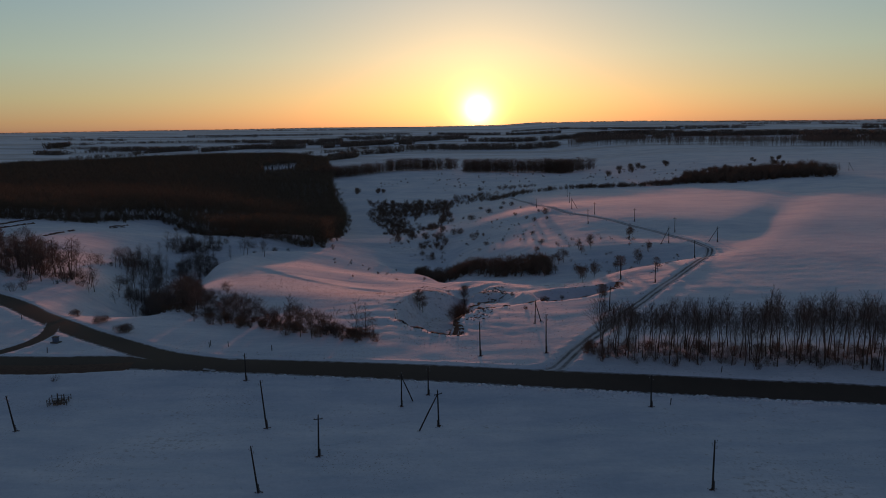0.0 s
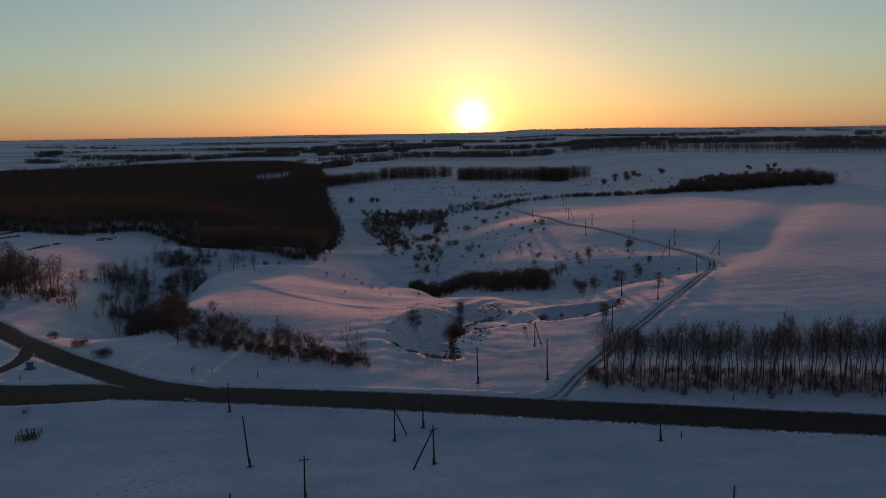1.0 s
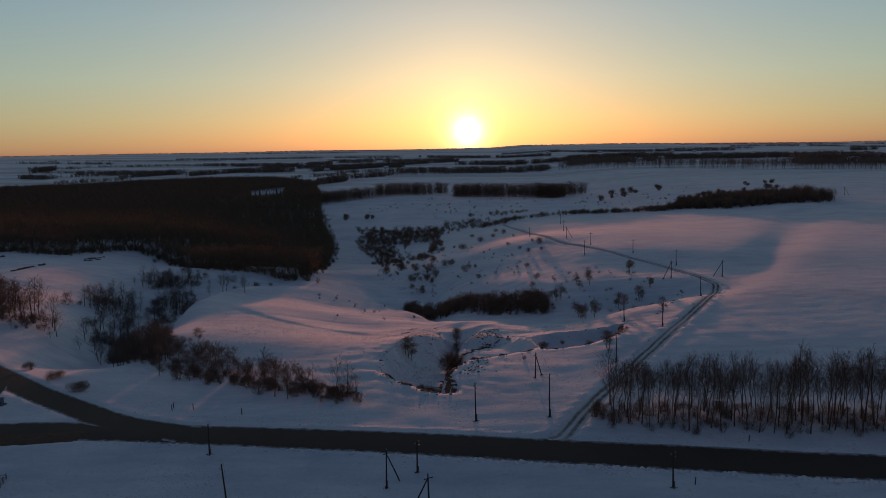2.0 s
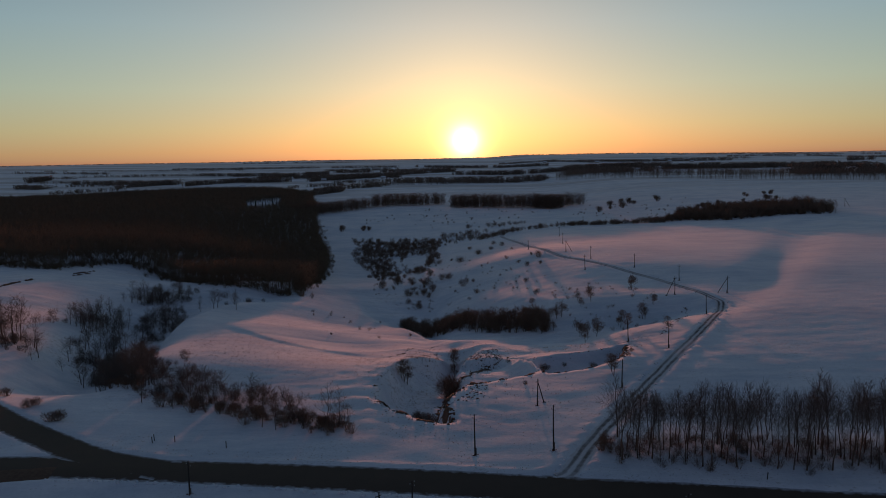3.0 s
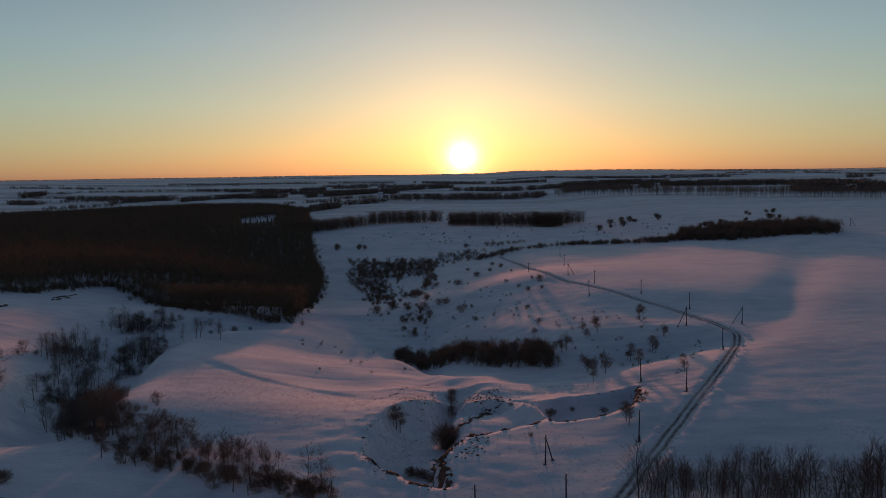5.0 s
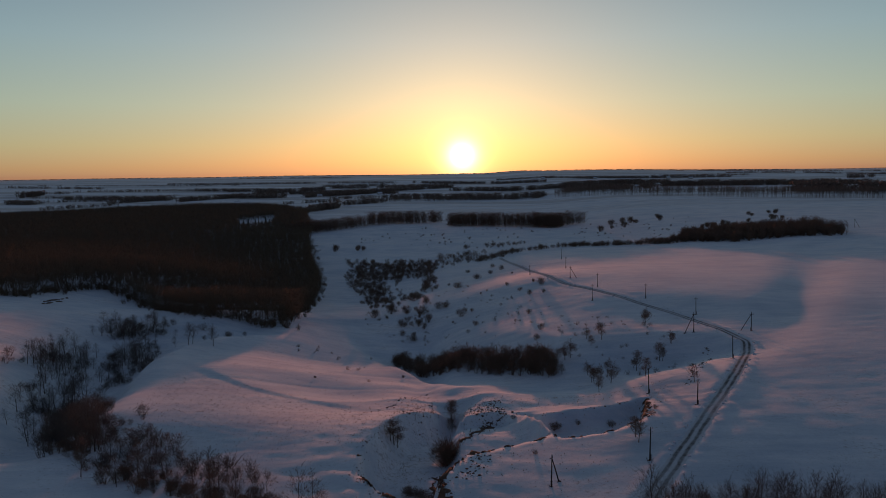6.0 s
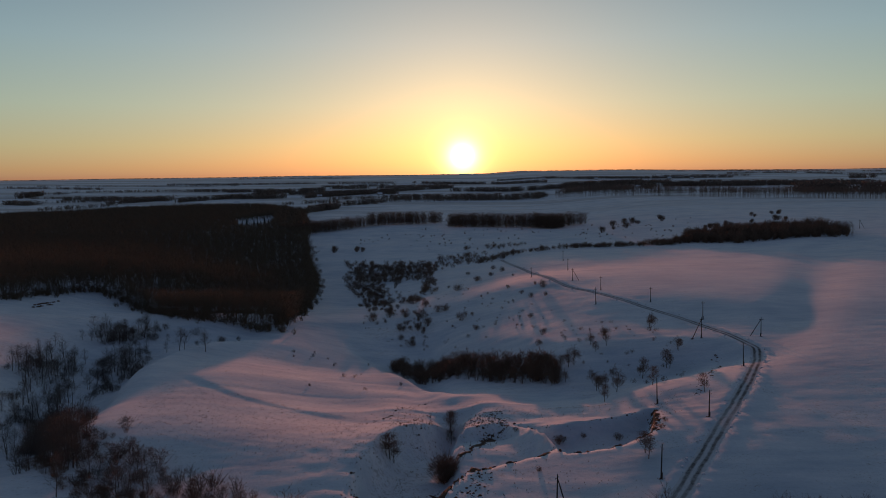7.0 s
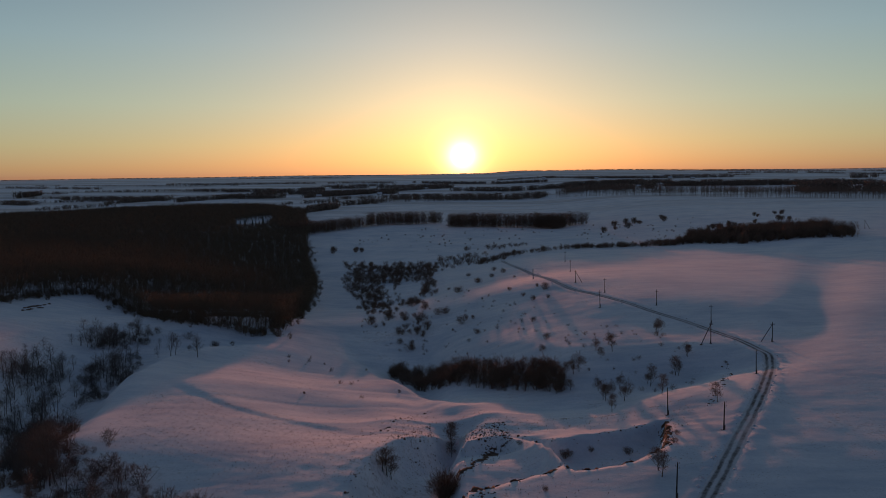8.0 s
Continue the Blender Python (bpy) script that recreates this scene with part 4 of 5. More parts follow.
def make_road_thicket():
    kinds = [tree_thing("tree", 340 + k, 9.0, 0.36, 15, 5, 6, "small leafless tree beside the snowy slope", upright=0.9, clear=0.12, thick=0.14, fine=0.023, haze=620) for k in range(4)]
    spots = [(-47.9, 192.6), (-40.8, 185.4), (-66.9, 214.7), (-67.6, 207.5), (-60.5, 203.8), (-37.2, 186.4), (-76.6, 213.9), (-81.5, 217.2), (-91.4, 228.3)]
    spots += line_spots([(-120.4, 285.8), (-80.8, 212.0), (-70.1, 206.8)], 13, 5, rng)
    plant(kinds, spots, "small trees by the slope", rng, 0.72, 1.1)
    low = [shrub_thing("bush", 350 + k, 3.8, 4.6, 26, 13, "tangled brown bush along the foot of the slope") for k in range(4)]
    spots = line_spots([(-94.5, 226.6), (-72.5, 204.3), (-55.0, 193.5), (-39.4, 184.9), (-26.3, 178.9)], 84, 4.5, rng)
    spots += line_spots([(-35.6, 183.8), (-26.3, 178.9)], 16, 3, rng)
    plant(low, spots, "bushes at the slope's foot", rng, 0.5, 1.15)
    tangle = [shrub(365 + k, 3.6, 4.4, 10, 17, 0.045, 0.032) for k in range(4)]
    spots = line_spots([(-130.7, 285.1), (-116.4, 276.4), (-76.9, 216.2), (-64.0, 211.2), (-49.7, 202.9), (-40.4, 197.2)], 120, 6, rng) + quad_spots((-113.9, 252.0), (-79.2, 213.1), (-89.6, 237.4), (-134.2, 291.5), 40, rng)
    spots += line_spots([(-117.5, 265.4), (-72.6, 206.4), (-58.9, 197.4), (-40.9, 185.6), (-25.7, 179.8)], 70, 3.5, rng)
    mass("slope_thicket", tangle, spots, 0.6, 1.25, TWIG, "dark tangled thicket along the foot of the slope", "thicket", 66)
    single = [shrub_thing("bush", 358 + k, 2.6, 4.8, 30, 16, "rounded brown bush alone beside the road") for k in range(2)]
    plant(single, [(-112.9, 207.0), (-101.2, 195.3), (-89.2, 186.0), (-90.1, 184.9), (-100.2, 197.2)], "bushes beside the road", rng, 0.85, 1.25)


make_road_thicket()


def make_valley():
    thick = [shrub(400 + k, 5.6, 5.0, 8, 12, 0.07, 0.08) for k in range(5)]
    spots = quad_spots((-29.8, 384.8), (-11.8, 341.9), (-6.2, 370.9), (-27.6, 400.3), 90, rng) + quad_spots((-11.9, 345.2), (31.5, 305.2), (31.8, 330.2), (-8.6, 376.6), 240, rng)
    mass("reed_thicket", thick, spots, 0.7, 1.2, SHRUB, "dense dark thicket in the bottom of the hollow", "thicket", 51)
    kinds = [tree_thing("tree", 420 + k, 8.0, 0.36, 13, 4, 4, "small leafless tree in the snowy hollow", upright=0.8, clear=0.10, thick=0.13, twig=SHRUB, fine=0.034, haze=800) for k in range(4)]
    trees = [(73.4, 361.4), (47.2, 331.7), (52.1, 336.9), (55.6, 284.4), (40.4, 277.4), (46.4, 290.2), (68.3, 316.4), (75.3, 327.6), (-3.0, 262.0), (16.8, 333.0), (22.3, 320.0), (26.7, 317.4), (36.2, 320.3), (38.2, 321.4), (33.2, 319.2), (47.0, 340.0), (52.5, 345.1), (42.1, 295.3), (48.6, 307.3), (41.8, 305.9), (58.7, 309.6), (58.4, 312.3), (69.1, 315.9), (72.5, 355.7), (37.8, 215.6), (37.9, 218.9), (65.0, 266.4), (-16.4, 230.9), (-15.6, 231.3), (-17.2, 230.3), (14.5, 328.4), (75.1, 328.4), (-2.9, 263.7), (-3.2, 264.7), (29.0, 306.9), (33.5, 307.5), (12.6, 328.0), (18.1, 318.5), (20.5, 320.8), (23.6, 314.3), (25.7, 320.8), (27.2, 311.0), (29.1, 318.5), (31.0, 312.5), (44.8, 299.4), (41.7, 297.5)]
    plant(kinds, trees, "small trees in the hollow", rng, 0.62, 1.08)
    low = [shrub_thing("bush", 430 + k, 4.0, 5.4, 26, 15, "brown leafless bush on the snowy slope") for k in range(5)]
    spots = [(22.9, 241.8), (23.7, 242.2), (37.4, 243.8), (13.2, 248.4), (45.2, 234.1), (46.9, 244.7), (47.5, 240.3), (-49.6, 308.2), (85.9, 321.5), (-21.3, 326.8), (29.0, 243.8), (15.1, 212.3)]
    bay = [shrub_thing("bush", 480 + k, 3.0, 4.0, 22, 13, "small brown bush by the eroded hollow") for k in range(3)]
    plant(bay, spots, "bushes by the eroded hollow", rng, 0.5, 1.0)
    spots = quad_spots((-84.4, 659.4), (-44.8, 450.7), (-33.0, 469.4), (-67.6, 679.1), 52, rng) + quad_spots((-31.7, 423.9), (-15.6, 420.0), (-19.6, 531.3), (-57.9, 606.8), 40, rng)
    spots += [(-2.0, 556.5), (4.8, 543.9), (11.5, 494.1), (0.1, 447.2), (5.8, 452.1), (-4.4, 438.1), (7.0, 418.4), (-12.8, 480.4), (-8.8, 479.7), (22.0, 615.7), (30.4, 632.7), (35.3, 584.6), (25.1, 662.8), (27.3, 504.1), (32.9, 480.2), (36.5, 463.4), (42.6, 500.8), (45.6, 489.6)]
    spots += [(43.9, 461.2), (31.5, 410.9), (32.7, 368.7), (29.1, 352.6), (-8.3, 587.8), (11.4, 594.3), (5.7, 652.2)]
    plant(low, spots, "bushes in the hollow", rng, 0.6, 1.45)
    far = [shrub(440 + k, 5.2, 6.0, 6, 12, 0.09, 0.12) for k in range(4)]
    spots = quad_spots((-97.8, 713.0), (-18.8, 656.5), (-22.2, 778.4), (-113.7, 829.9), 250, rng) + quad_spots((-20.3, 712.0), (21.8, 738.1), (28.2, 836.0), (-23.4, 821.3), 70, rng)
    spots += quad_spots((-97.0, 800.0), (-88.4, 705.0), (-22.0, 662.0), (-26.0, 770.0), 170, rng) + quad_spots((-88.0, 720.0), (-78.0, 640.0), (-40.0, 560.0), (-50.0, 690.0), 60, rng)
    spots += quad_spots((-100.0, 720.0), (-60.0, 690.0), (-44.8, 520.0), (-84.4, 640.0), 60, rng) + quad_spots((-30.0, 580.7), (-15.1, 566.9), (-17.3, 653.7), (-27.2, 662.7), 36, rng)
    mass("scrub", far, spots, 0.6, 1.2, SHRUB, "brown scrub covering the far side of the hollow", "scrub", 52)
    spots = line_spots([(15.5, 730), (42.7, 785), (78.4, 820), (114.5, 837), (148, 833), (184, 827), (206, 812)], 190, 9, rng) + line_spots([(114.5, 840), (148, 836), (206, 818)], 90, 10, rng) + line_spots([(11.5, 876), (40.4, 874), (63.9, 900)], 30, 12, rng)
    spots += quad_spots((183.0, 862.0), (209.0, 831.0), (252.0, 812.0), (246.0, 850.0), 110, rng)
    mass("hedge_scrub", far, spots, 0.5, 1.35, SHRUB, "uneven line of scrub along the field's edge", "scrub", 53)
    lone = []
    for k in range(3):
        V, F = shrub(450 + k, 7.5, 8.0, 14, 22, 0.16, 0.15)
        lone.append(tagged(new("bush", mesh_from("bush", V, F, SHRUB)), "large rounded bush out on the snowfield", "bush"))
    plant(lone, [(383.3, 1077.6), (381.4, 1008.1), (388.0, 1014.0), (394.0, 1006.0), (271.7, 1110.4), (203.8, 1095.9), (212.2, 1051.4), (174.7, 1016.4), (195.0, 1048.4), (223.7, 1118.8), (233.9, 1117.0), (237.7, 1100.9), (278.5, 1149.8), (287.9, 957.9), (311.5, 974.7), (-137.5, 904.1), (-107.5, 909.5), (-113.8, 910.4), (287.7, 932.5), (311.5, 956.3), (237.4, 1112.4), (297.8, 972.6)], "bushes on the far fields", rng, 0.75, 1.3)
    plant([copy_thing(o, Matrix()) for o in lone], [(426.0, 1130.0), (432.0, 1124.0), (438.0, 1133.0), (387.0, 1098.0), (284.0, 962.0), (291.0, 966.0), (306.0, 960.0), (318.0, 958.0), (345.0, 985.0)], "bushes on the far fields", rng, 0.8, 1.25)
    big = [shrub_thing("bush", 470 + k, 6.0, 7.5, 60, 16, "large dense dark bush down in the pit") for k in range(2)]
    plant(big, [(-4.4, 225.4), (-3.6, 226.1)], "bushes in the pit", rng, 1.05, 1.2)
    wide = [shrub_thing("bush", 475 + k, 3.4, 5.6, 44, 15, "low spreading brown bush down in the pit") for k in range(2)]
    plant(wide, [(-11.2, 208.6), (-8.6, 206.6), (-6.2, 204.6)], "bushes in the pit", rng, 0.8, 1.0)
    tiny = [shrub(460 + k, 2.2, 3.4, 6, 10, 0.11, 0.10) for k in range(3)]
    spots = quad_spots((-137.1, 941.6), (27.1, 887.6), (136.2, 1077.7), (-91.0, 1162.0), 60, rng) + quad_spots((118.1, 944.7), (232.5, 901.1), (335.4, 1109.6), (190.3, 1180.3), 50, rng)
    small = [shrub(490 + k, 1.6, 2.2, 6, 9, 0.04, 0.05) for k in range(4)]
    near = quad_spots((-25.4, 423.8), (13.3, 359.5), (45.6, 409.6), (14.3, 512.6), 60, rng) + quad_spots((33.9, 324.1), (64.9, 281.3), (83.6, 348.0), (44.2, 398.8), 60, rng)
    near += quad_spots((-48.6, 440.0), (-14.4, 411.2), (16.6, 581.7), (-73.8, 640.3), 90, rng) + quad_spots((-73.3, 363.1), (-30.0, 305.2), (-31.6, 377.8), (-70.4, 389.3), 14, rng)
    mass("slope_scrub", small, near, 0.35, 1.3, SHRUB, "small dark bushes dotted over the snowy slopes", "scrub", 67)
    mass("far_scrub", tiny, spots, 0.5, 1.3, SHRUB, "scattered small bushes on far snowy slopes", "scrub", 54)


make_valley()


# ---------------------------------------------------------------- poles
def prism(V, F, a, b, half):
    """A square bar from a to b."""
    tube(V, F, [a, b], [half * 1.414, half * 1.414], 4)
    n = len(V)
    F.append((n - 8, n - 7, n - 6, n - 5))
    F.append((n - 1, n - 2, n - 3, n - 4))


def lathe(V, F, at, profile, sides=8):
    """A turned form: rows of (radius, height) about an upright axis."""
    at = np.asarray(at, float)
    tube(V, F, [at + (0, 0, z) for r, z in profile], [r for r, z in profile], sides)


def footing(seed):
    """Trodden earth and stones round a pole's foot."""
    r = random.Random(seed)
    V, F = [], []
    for _ in range(16):
        w, u, s = r.uniform(0, 6.283), r.uniform(0.1, 0.6), r.uniform(0.08, 0.16)
        lathe(V, F, (math.cos(w) * u * 1.3, math.sin(w) * u, -0.1), [(s, 0), (s * 0.9, s * 0.5 + 0.08), (s * 0.45, s * 0.9 + 0.08), (0, s + 0.08)], 5)
    return V, F


def pole_thing(kind, tall, label):
    """Timber power pole on a stub, with pins and insulators, an arm or a strut as its kind wants."""
    root = tagged(new("utility_pole"), label, "pole")
    V, F = [], []
    lathe(V, F, (0, 0, 0), [(0.15, -0.3), (0.145, tall * 0.3), (0.125, tall * 0.7), (0.10, tall), (0.0, tall + 0.08)], 8)
    part("shaft", mesh_from("shaft", V, F, TIMBER, True), root)
    V, F = [], []
    prism(V, F, (0.22, 0, -0.3), (0.20, 0, 1.3), 0.08)
    part("stub", mesh_from("stub", V, F, CONCRETE), root, "concrete stub bound to the shaft")
    for z in (0.5, 1.1):
        V, F = [], []
        lathe(V, F, (0.08, 0, z), [(0.25, 0), (0.25, 0.06)], 10)
        part("binding", mesh_from("binding", V, F, STEEL), root)
    V, F = footing(7)
    tagged(part("footing", mesh_from("footing", V, F, EARTH), root, "bare earth heaped round the foot"), kind="stuff")
    pins = []
    if kind in ("arm", "strut"):
        z = tall - 0.75
        V, F = [], []
        prism(V, F, (-0.75, 0.14, z), (0.75, 0.14, z), 0.06)
        part("crossarm", mesh_from("crossarm", V, F, TIMBER), root)
        pins = [(-0.65, 0.14, z + 0.06), (0.65, 0.14, z + 0.06), (0, 0, tall)]
    else:
        for k in range(3):
            s = -1 if k % 2 else 1
            z = tall - 0.25 - 0.45 * k
            V, F = [], []
            tube(V, F, [(0.1 * s, 0, z), (0.36 * s, 0, z - 0.03), (0.36 * s, 0, z + 0.14)], [0.022, 0.022, 0.022], 5)
            part("hook", mesh_from("hook", V, F, STEEL), root)
            pins.append((0.36 * s, 0, z + 0.12))
    for p in pins:
        V, F = [], []
        lathe(V, F, p, [(0.03, 0), (0.07, 0.03), (0.075, 0.09), (0.045, 0.12), (0.065, 0.15), (0.05, 0.20), (0, 0.22)], 8)
        part("insulator", mesh_from("insulator", V, F, PORCELAIN, True), root)
    if kind == "strut":
        V, F = [], []
        tube(V, F, [(4.0, 0.0, -0.3), (2.0, 0.0, tall * 0.44), (0.1, 0, tall - 0.9)], [0.14, 0.13, 0.10], 8)
        part("strut", mesh_from("strut", V, F, TIMBER, True), root)
        V, F = footing(9)
        tagged(part("strut_footing", mesh_from("strut_footing", [(x + 4.0, y, z) for x, y, z in V], F, EARTH), root), kind="stuff")
    return root


# places, heights and, for strutted poles, the bearing of the strut in degrees
HOOK_POLES = [((35.6, 104.4), 7.7), ((-32.0, 104.1), 7.4, -6.0), ((-37.1, 128.1), 9.0, -4.5), ((-83.1, 126.9), 6.8, -9.0), ((34.0, 137.5), 6.2), ((-8.6, 143.3), 5.6), ((-47.1, 149.6), 5.8), ((1.9, 164.2), 7.9), ((16.8, 166.0), 9.0), ((37.8, 205.8), 6.9), ((58.5, 242.3), 6.5), ((85.5, 294.5), 7.0), ((51.2, 261.7), 7.0)]
ARM_POLES = [((-25.3, 116.7), 7.2), ((98.2, 374.7), 7.4), ((86.4, 413.1), 7.0), ((72.0, 458.2), 7.2), ((62.3, 417.2), 7.8), ((71.6, 576.9), 7.8), ((79.8, 662.0), 8.2), ((44.3, 544.1), 6.2)]
STRUT_POLES = [((-5.9, 129.7), 6.9, (-9.5, 127.4)), ((-13.5, 138.5), 6.6, (-11.3, 140.9)), ((16.4, 193.5), 6.2, (18.2, 196.2)), ((107.8, 338.8), 7.0, (103.7, 338.9)), ((86.4, 338.2), 7.5, (82.6, 337.0)), ((63.9, 502.1), 7.0, (67.6, 500.3)), ((408.3, 860.8), 9.0, (413.0, 860.0))]


def make_poles():
    r = random.Random(61)
    for kind, rows, label in (("hook", HOOK_POLES, "dark weathered timber power pole standing in the snow"), ("arm", ARM_POLES, "timber power pole with a short crossarm in snow"), ("strut", STRUT_POLES, "strutted timber power pole forming an A in snow")):
        base = pole_thing(kind, 7.2, label)
        for k, row in enumerate(rows):
            (x, y), tall = row[0], row[1]
            turn, reach = r.uniform(-25, 25), 1.0
            if kind == "strut":
                dx, dy = row[2][0] - x, row[2][1] - y
                turn, reach = math.degrees(math.atan2(dy, dx)), min(1.5, max(0.55, math.hypot(dx, dy) / 4.0))
            lean = row[2] if kind == "hook" and len(row) > 2 else r.uniform(-1.5, 1.5)
            m = pose(x, y, on_ground(x, y), r.uniform(-1.5, 1.5), lean, 0) @ pose(0, 0, 0, 0, 0, turn) @ Matrix.Diagonal((reach, 1, tall / 7.2, 1))
            ob = base if k == 0 else copy_thing(base, m)
            if k == 0:
                first = m
            ob["group"] = "power poles"
        base.matrix_basis = first


make_poles()


# ---------------------------------------------------------------- earth, grass and small things
def clod(seed):
    r = random.Random(seed)
    V, F = [], []
    s = [r.uniform(0.7, 1.3) for _ in range(5)]
    lathe(V, F, (0, 0, -0.15), [(0.42 * s[0], 0), (0.50 * s[1], 0.22 * s[2]), (0.28 * s[3], 0.48 * s[4]), (0, 0.58)], 6)
    return [(x * r.uniform(0.8, 1.2), y * r.uniform(0.8, 1.2), z) for x, y, z in V], F


def bank(line, wide, seed):
    """A ragged strip of bare earth lying over the snow along an eroded edge."""
    c = curve(line, 0.6)
    t = np.gradient(c, axis=0)
    t /= np.linalg.norm(t, axis=1)[:, None] + 1e-9
    side = np.stack([-t[:, 1], t[:, 0]], -1)
    run = np.arange(len(c)) * 0.6
    g = np.random.default_rng(seed)
    w = wide * np.clip(0.55 + 0.55 * np.sin(run * 0.55 + g.uniform(0, 6)) * np.sin(run * 0.23 + g.uniform(0, 6)) + g.normal(0, 0.28, len(c)), 0.02, 1.6)
    shift = 0.5 * np.sin(run * 0.9 + g.uniform(0, 6)) + g.normal(0, 0.22, len(c))
    u = np.linspace(-0.5, 0.5, 5)
    X = c[:, 0, None] + side[:, 0, None] * (u * w[:, None] + shift[:, None])
    Y = c[:, 1, None] + side[:, 1, None] * (u * w[:, None] + shift[:, None])
    Z = ground_height(X, Y) + 0.22 * (1 - (2 * u[None, :]) ** 2) * (0.5 + g.random(X.shape)) - 0.03
    return grid_mesh("earth_bank", X, Y, Z, EARTH)


def make_earth():
    r = random.Random(71)
    forms = [clod(k) for k in range(6)]
    edges = [
        ([(-1.0, 230.0), (1.4, 234.5), (4.2, 240.5), (7.4, 250.2), (10.1, 252.6)], 110, 2.4, True), ([(-6.4, 218.5), (-4.9, 199.0), (-2.3, 205.0), (1.2, 212.2), (3.6, 213.0)], 110, 2.6, True), ([(3.5, 213.5), (9.6, 218.7), (16.7, 223.0), (19.4, 226.2)], 50, 2.4, True),
        ([(22.5, 223.6), (29.9, 224.3), (36.6, 227.2), (41.8, 232.2), (45.0, 240.5), (48.7, 255.6)], 70, 2.4, True), ([(12.9, 257.1), (23.5, 246.4), (36.0, 249.8), (46.1, 256.6)], 60, 1.6, False),
        ([(-19.9, 225.7), (-21.4, 215.4), (-21.3, 204.1), (-18.9, 195.7)], 36, 1.8, False), ([(-22.8, 255.6), (-18.7, 268.0), (-13.6, 288.0), (-8.8, 293.6)], 120, 2.2, False), ([(85.8, 320.9), (82.9, 308.7), (68.7, 277.4), (62.6, 265.5)], 140, 2.2, False),
        ([(49.0, 256.0), (46.5, 247.0), (42.5, 233.0)], 110, 2.4, True),
        ([(-19.6, 199.6), (-16.4, 194.2), (-8.8, 186.0), (-3.6, 183.4)], 120, 3.0, True), ([(-17.6, 200.2), (-14.2, 195.6), (-8.0, 189.0)], 60, 2.6, True), ([(-3.2, 183.5), (-4.2, 190.0), (-5.4, 199.0)], 120, 3.2, True),
    ]
    spots = []
    for k, (line, count, wide, bare) in enumerate(edges):
        spots += line_spots(line, count, wide * 0.9, r)
        if bare:
            tagged(new("earth_bank", bank(line, wide, 300 + k)), "ragged strip of bare brown earth breaking the snow", "earth bank", "eroded earth banks")
    spots += quad_spots((1.5, 268.0), (11.5, 269.0), (11.8, 253.0), (3.0, 243.0), 420, r) + quad_spots((-4.0, 194.0), (4.5, 200.0), (6.0, 212.0), (1.5, 210.0), 130, r) + quad_spots((8.0, 226.0), (16.0, 231.0), (17.0, 227.0), (10.0, 222.0), 70, r)
    spots += quad_spots((-17.0, 250.0), (-9.0, 275.0), (-6.5, 252.0), (-12.0, 244.0), 90, r)
    r.shuffle(spots)
    big = len(spots) // 4
    mass("earth_clods", forms, spots[:big], 0.2, 0.7, EARTH, "broken brown earth along the eroded edges", "earth", 55)
    mass("earth_clods", forms, spots[big:], 0.08, 0.36, EARTH, "fine crumbs of brown earth along the eroded edges", "earth", 60)
    spots = []
    for line, count, wide in (([(-267.7, 420.6), (-270.6, 459.7), (-269.5, 492.1)], 150, 1.0), ([(-257.2, 403.7), (-254.1, 431.0)], 70, 0.8), ([(-214.6, 372.3), (-216.1, 404.0)], 50, 0.7), ([(-217.6, 448.9), (-220.0, 478.3)], 24, 0.6), ([(-213.8, 440.3), (-213.9, 458.2)], 26, 0.6)):
        spots += line_spots(line, count, wide, r)
    mass("ploughed_clods", forms, spots, 0.8, 1.7, EARTH, "dark lines of turned earth across the snow", "earth", 56)


make_earth()


def tuft(seed):
    r = random.Random(seed)
    V, F = [], []
    for _ in range(7):
        w, u = r.uniform(0, 6.283), r.uniform(0.1, 0.5)
        h = r.uniform(0.25, 0.6)
        tube(V, F, [(r.uniform(-.12, .12), r.uniform(-.12, .12), -0.05), (math.cos(w) * u * h, math.sin(w) * u * h, h)], [0.035, 0], 3)
    return V, F


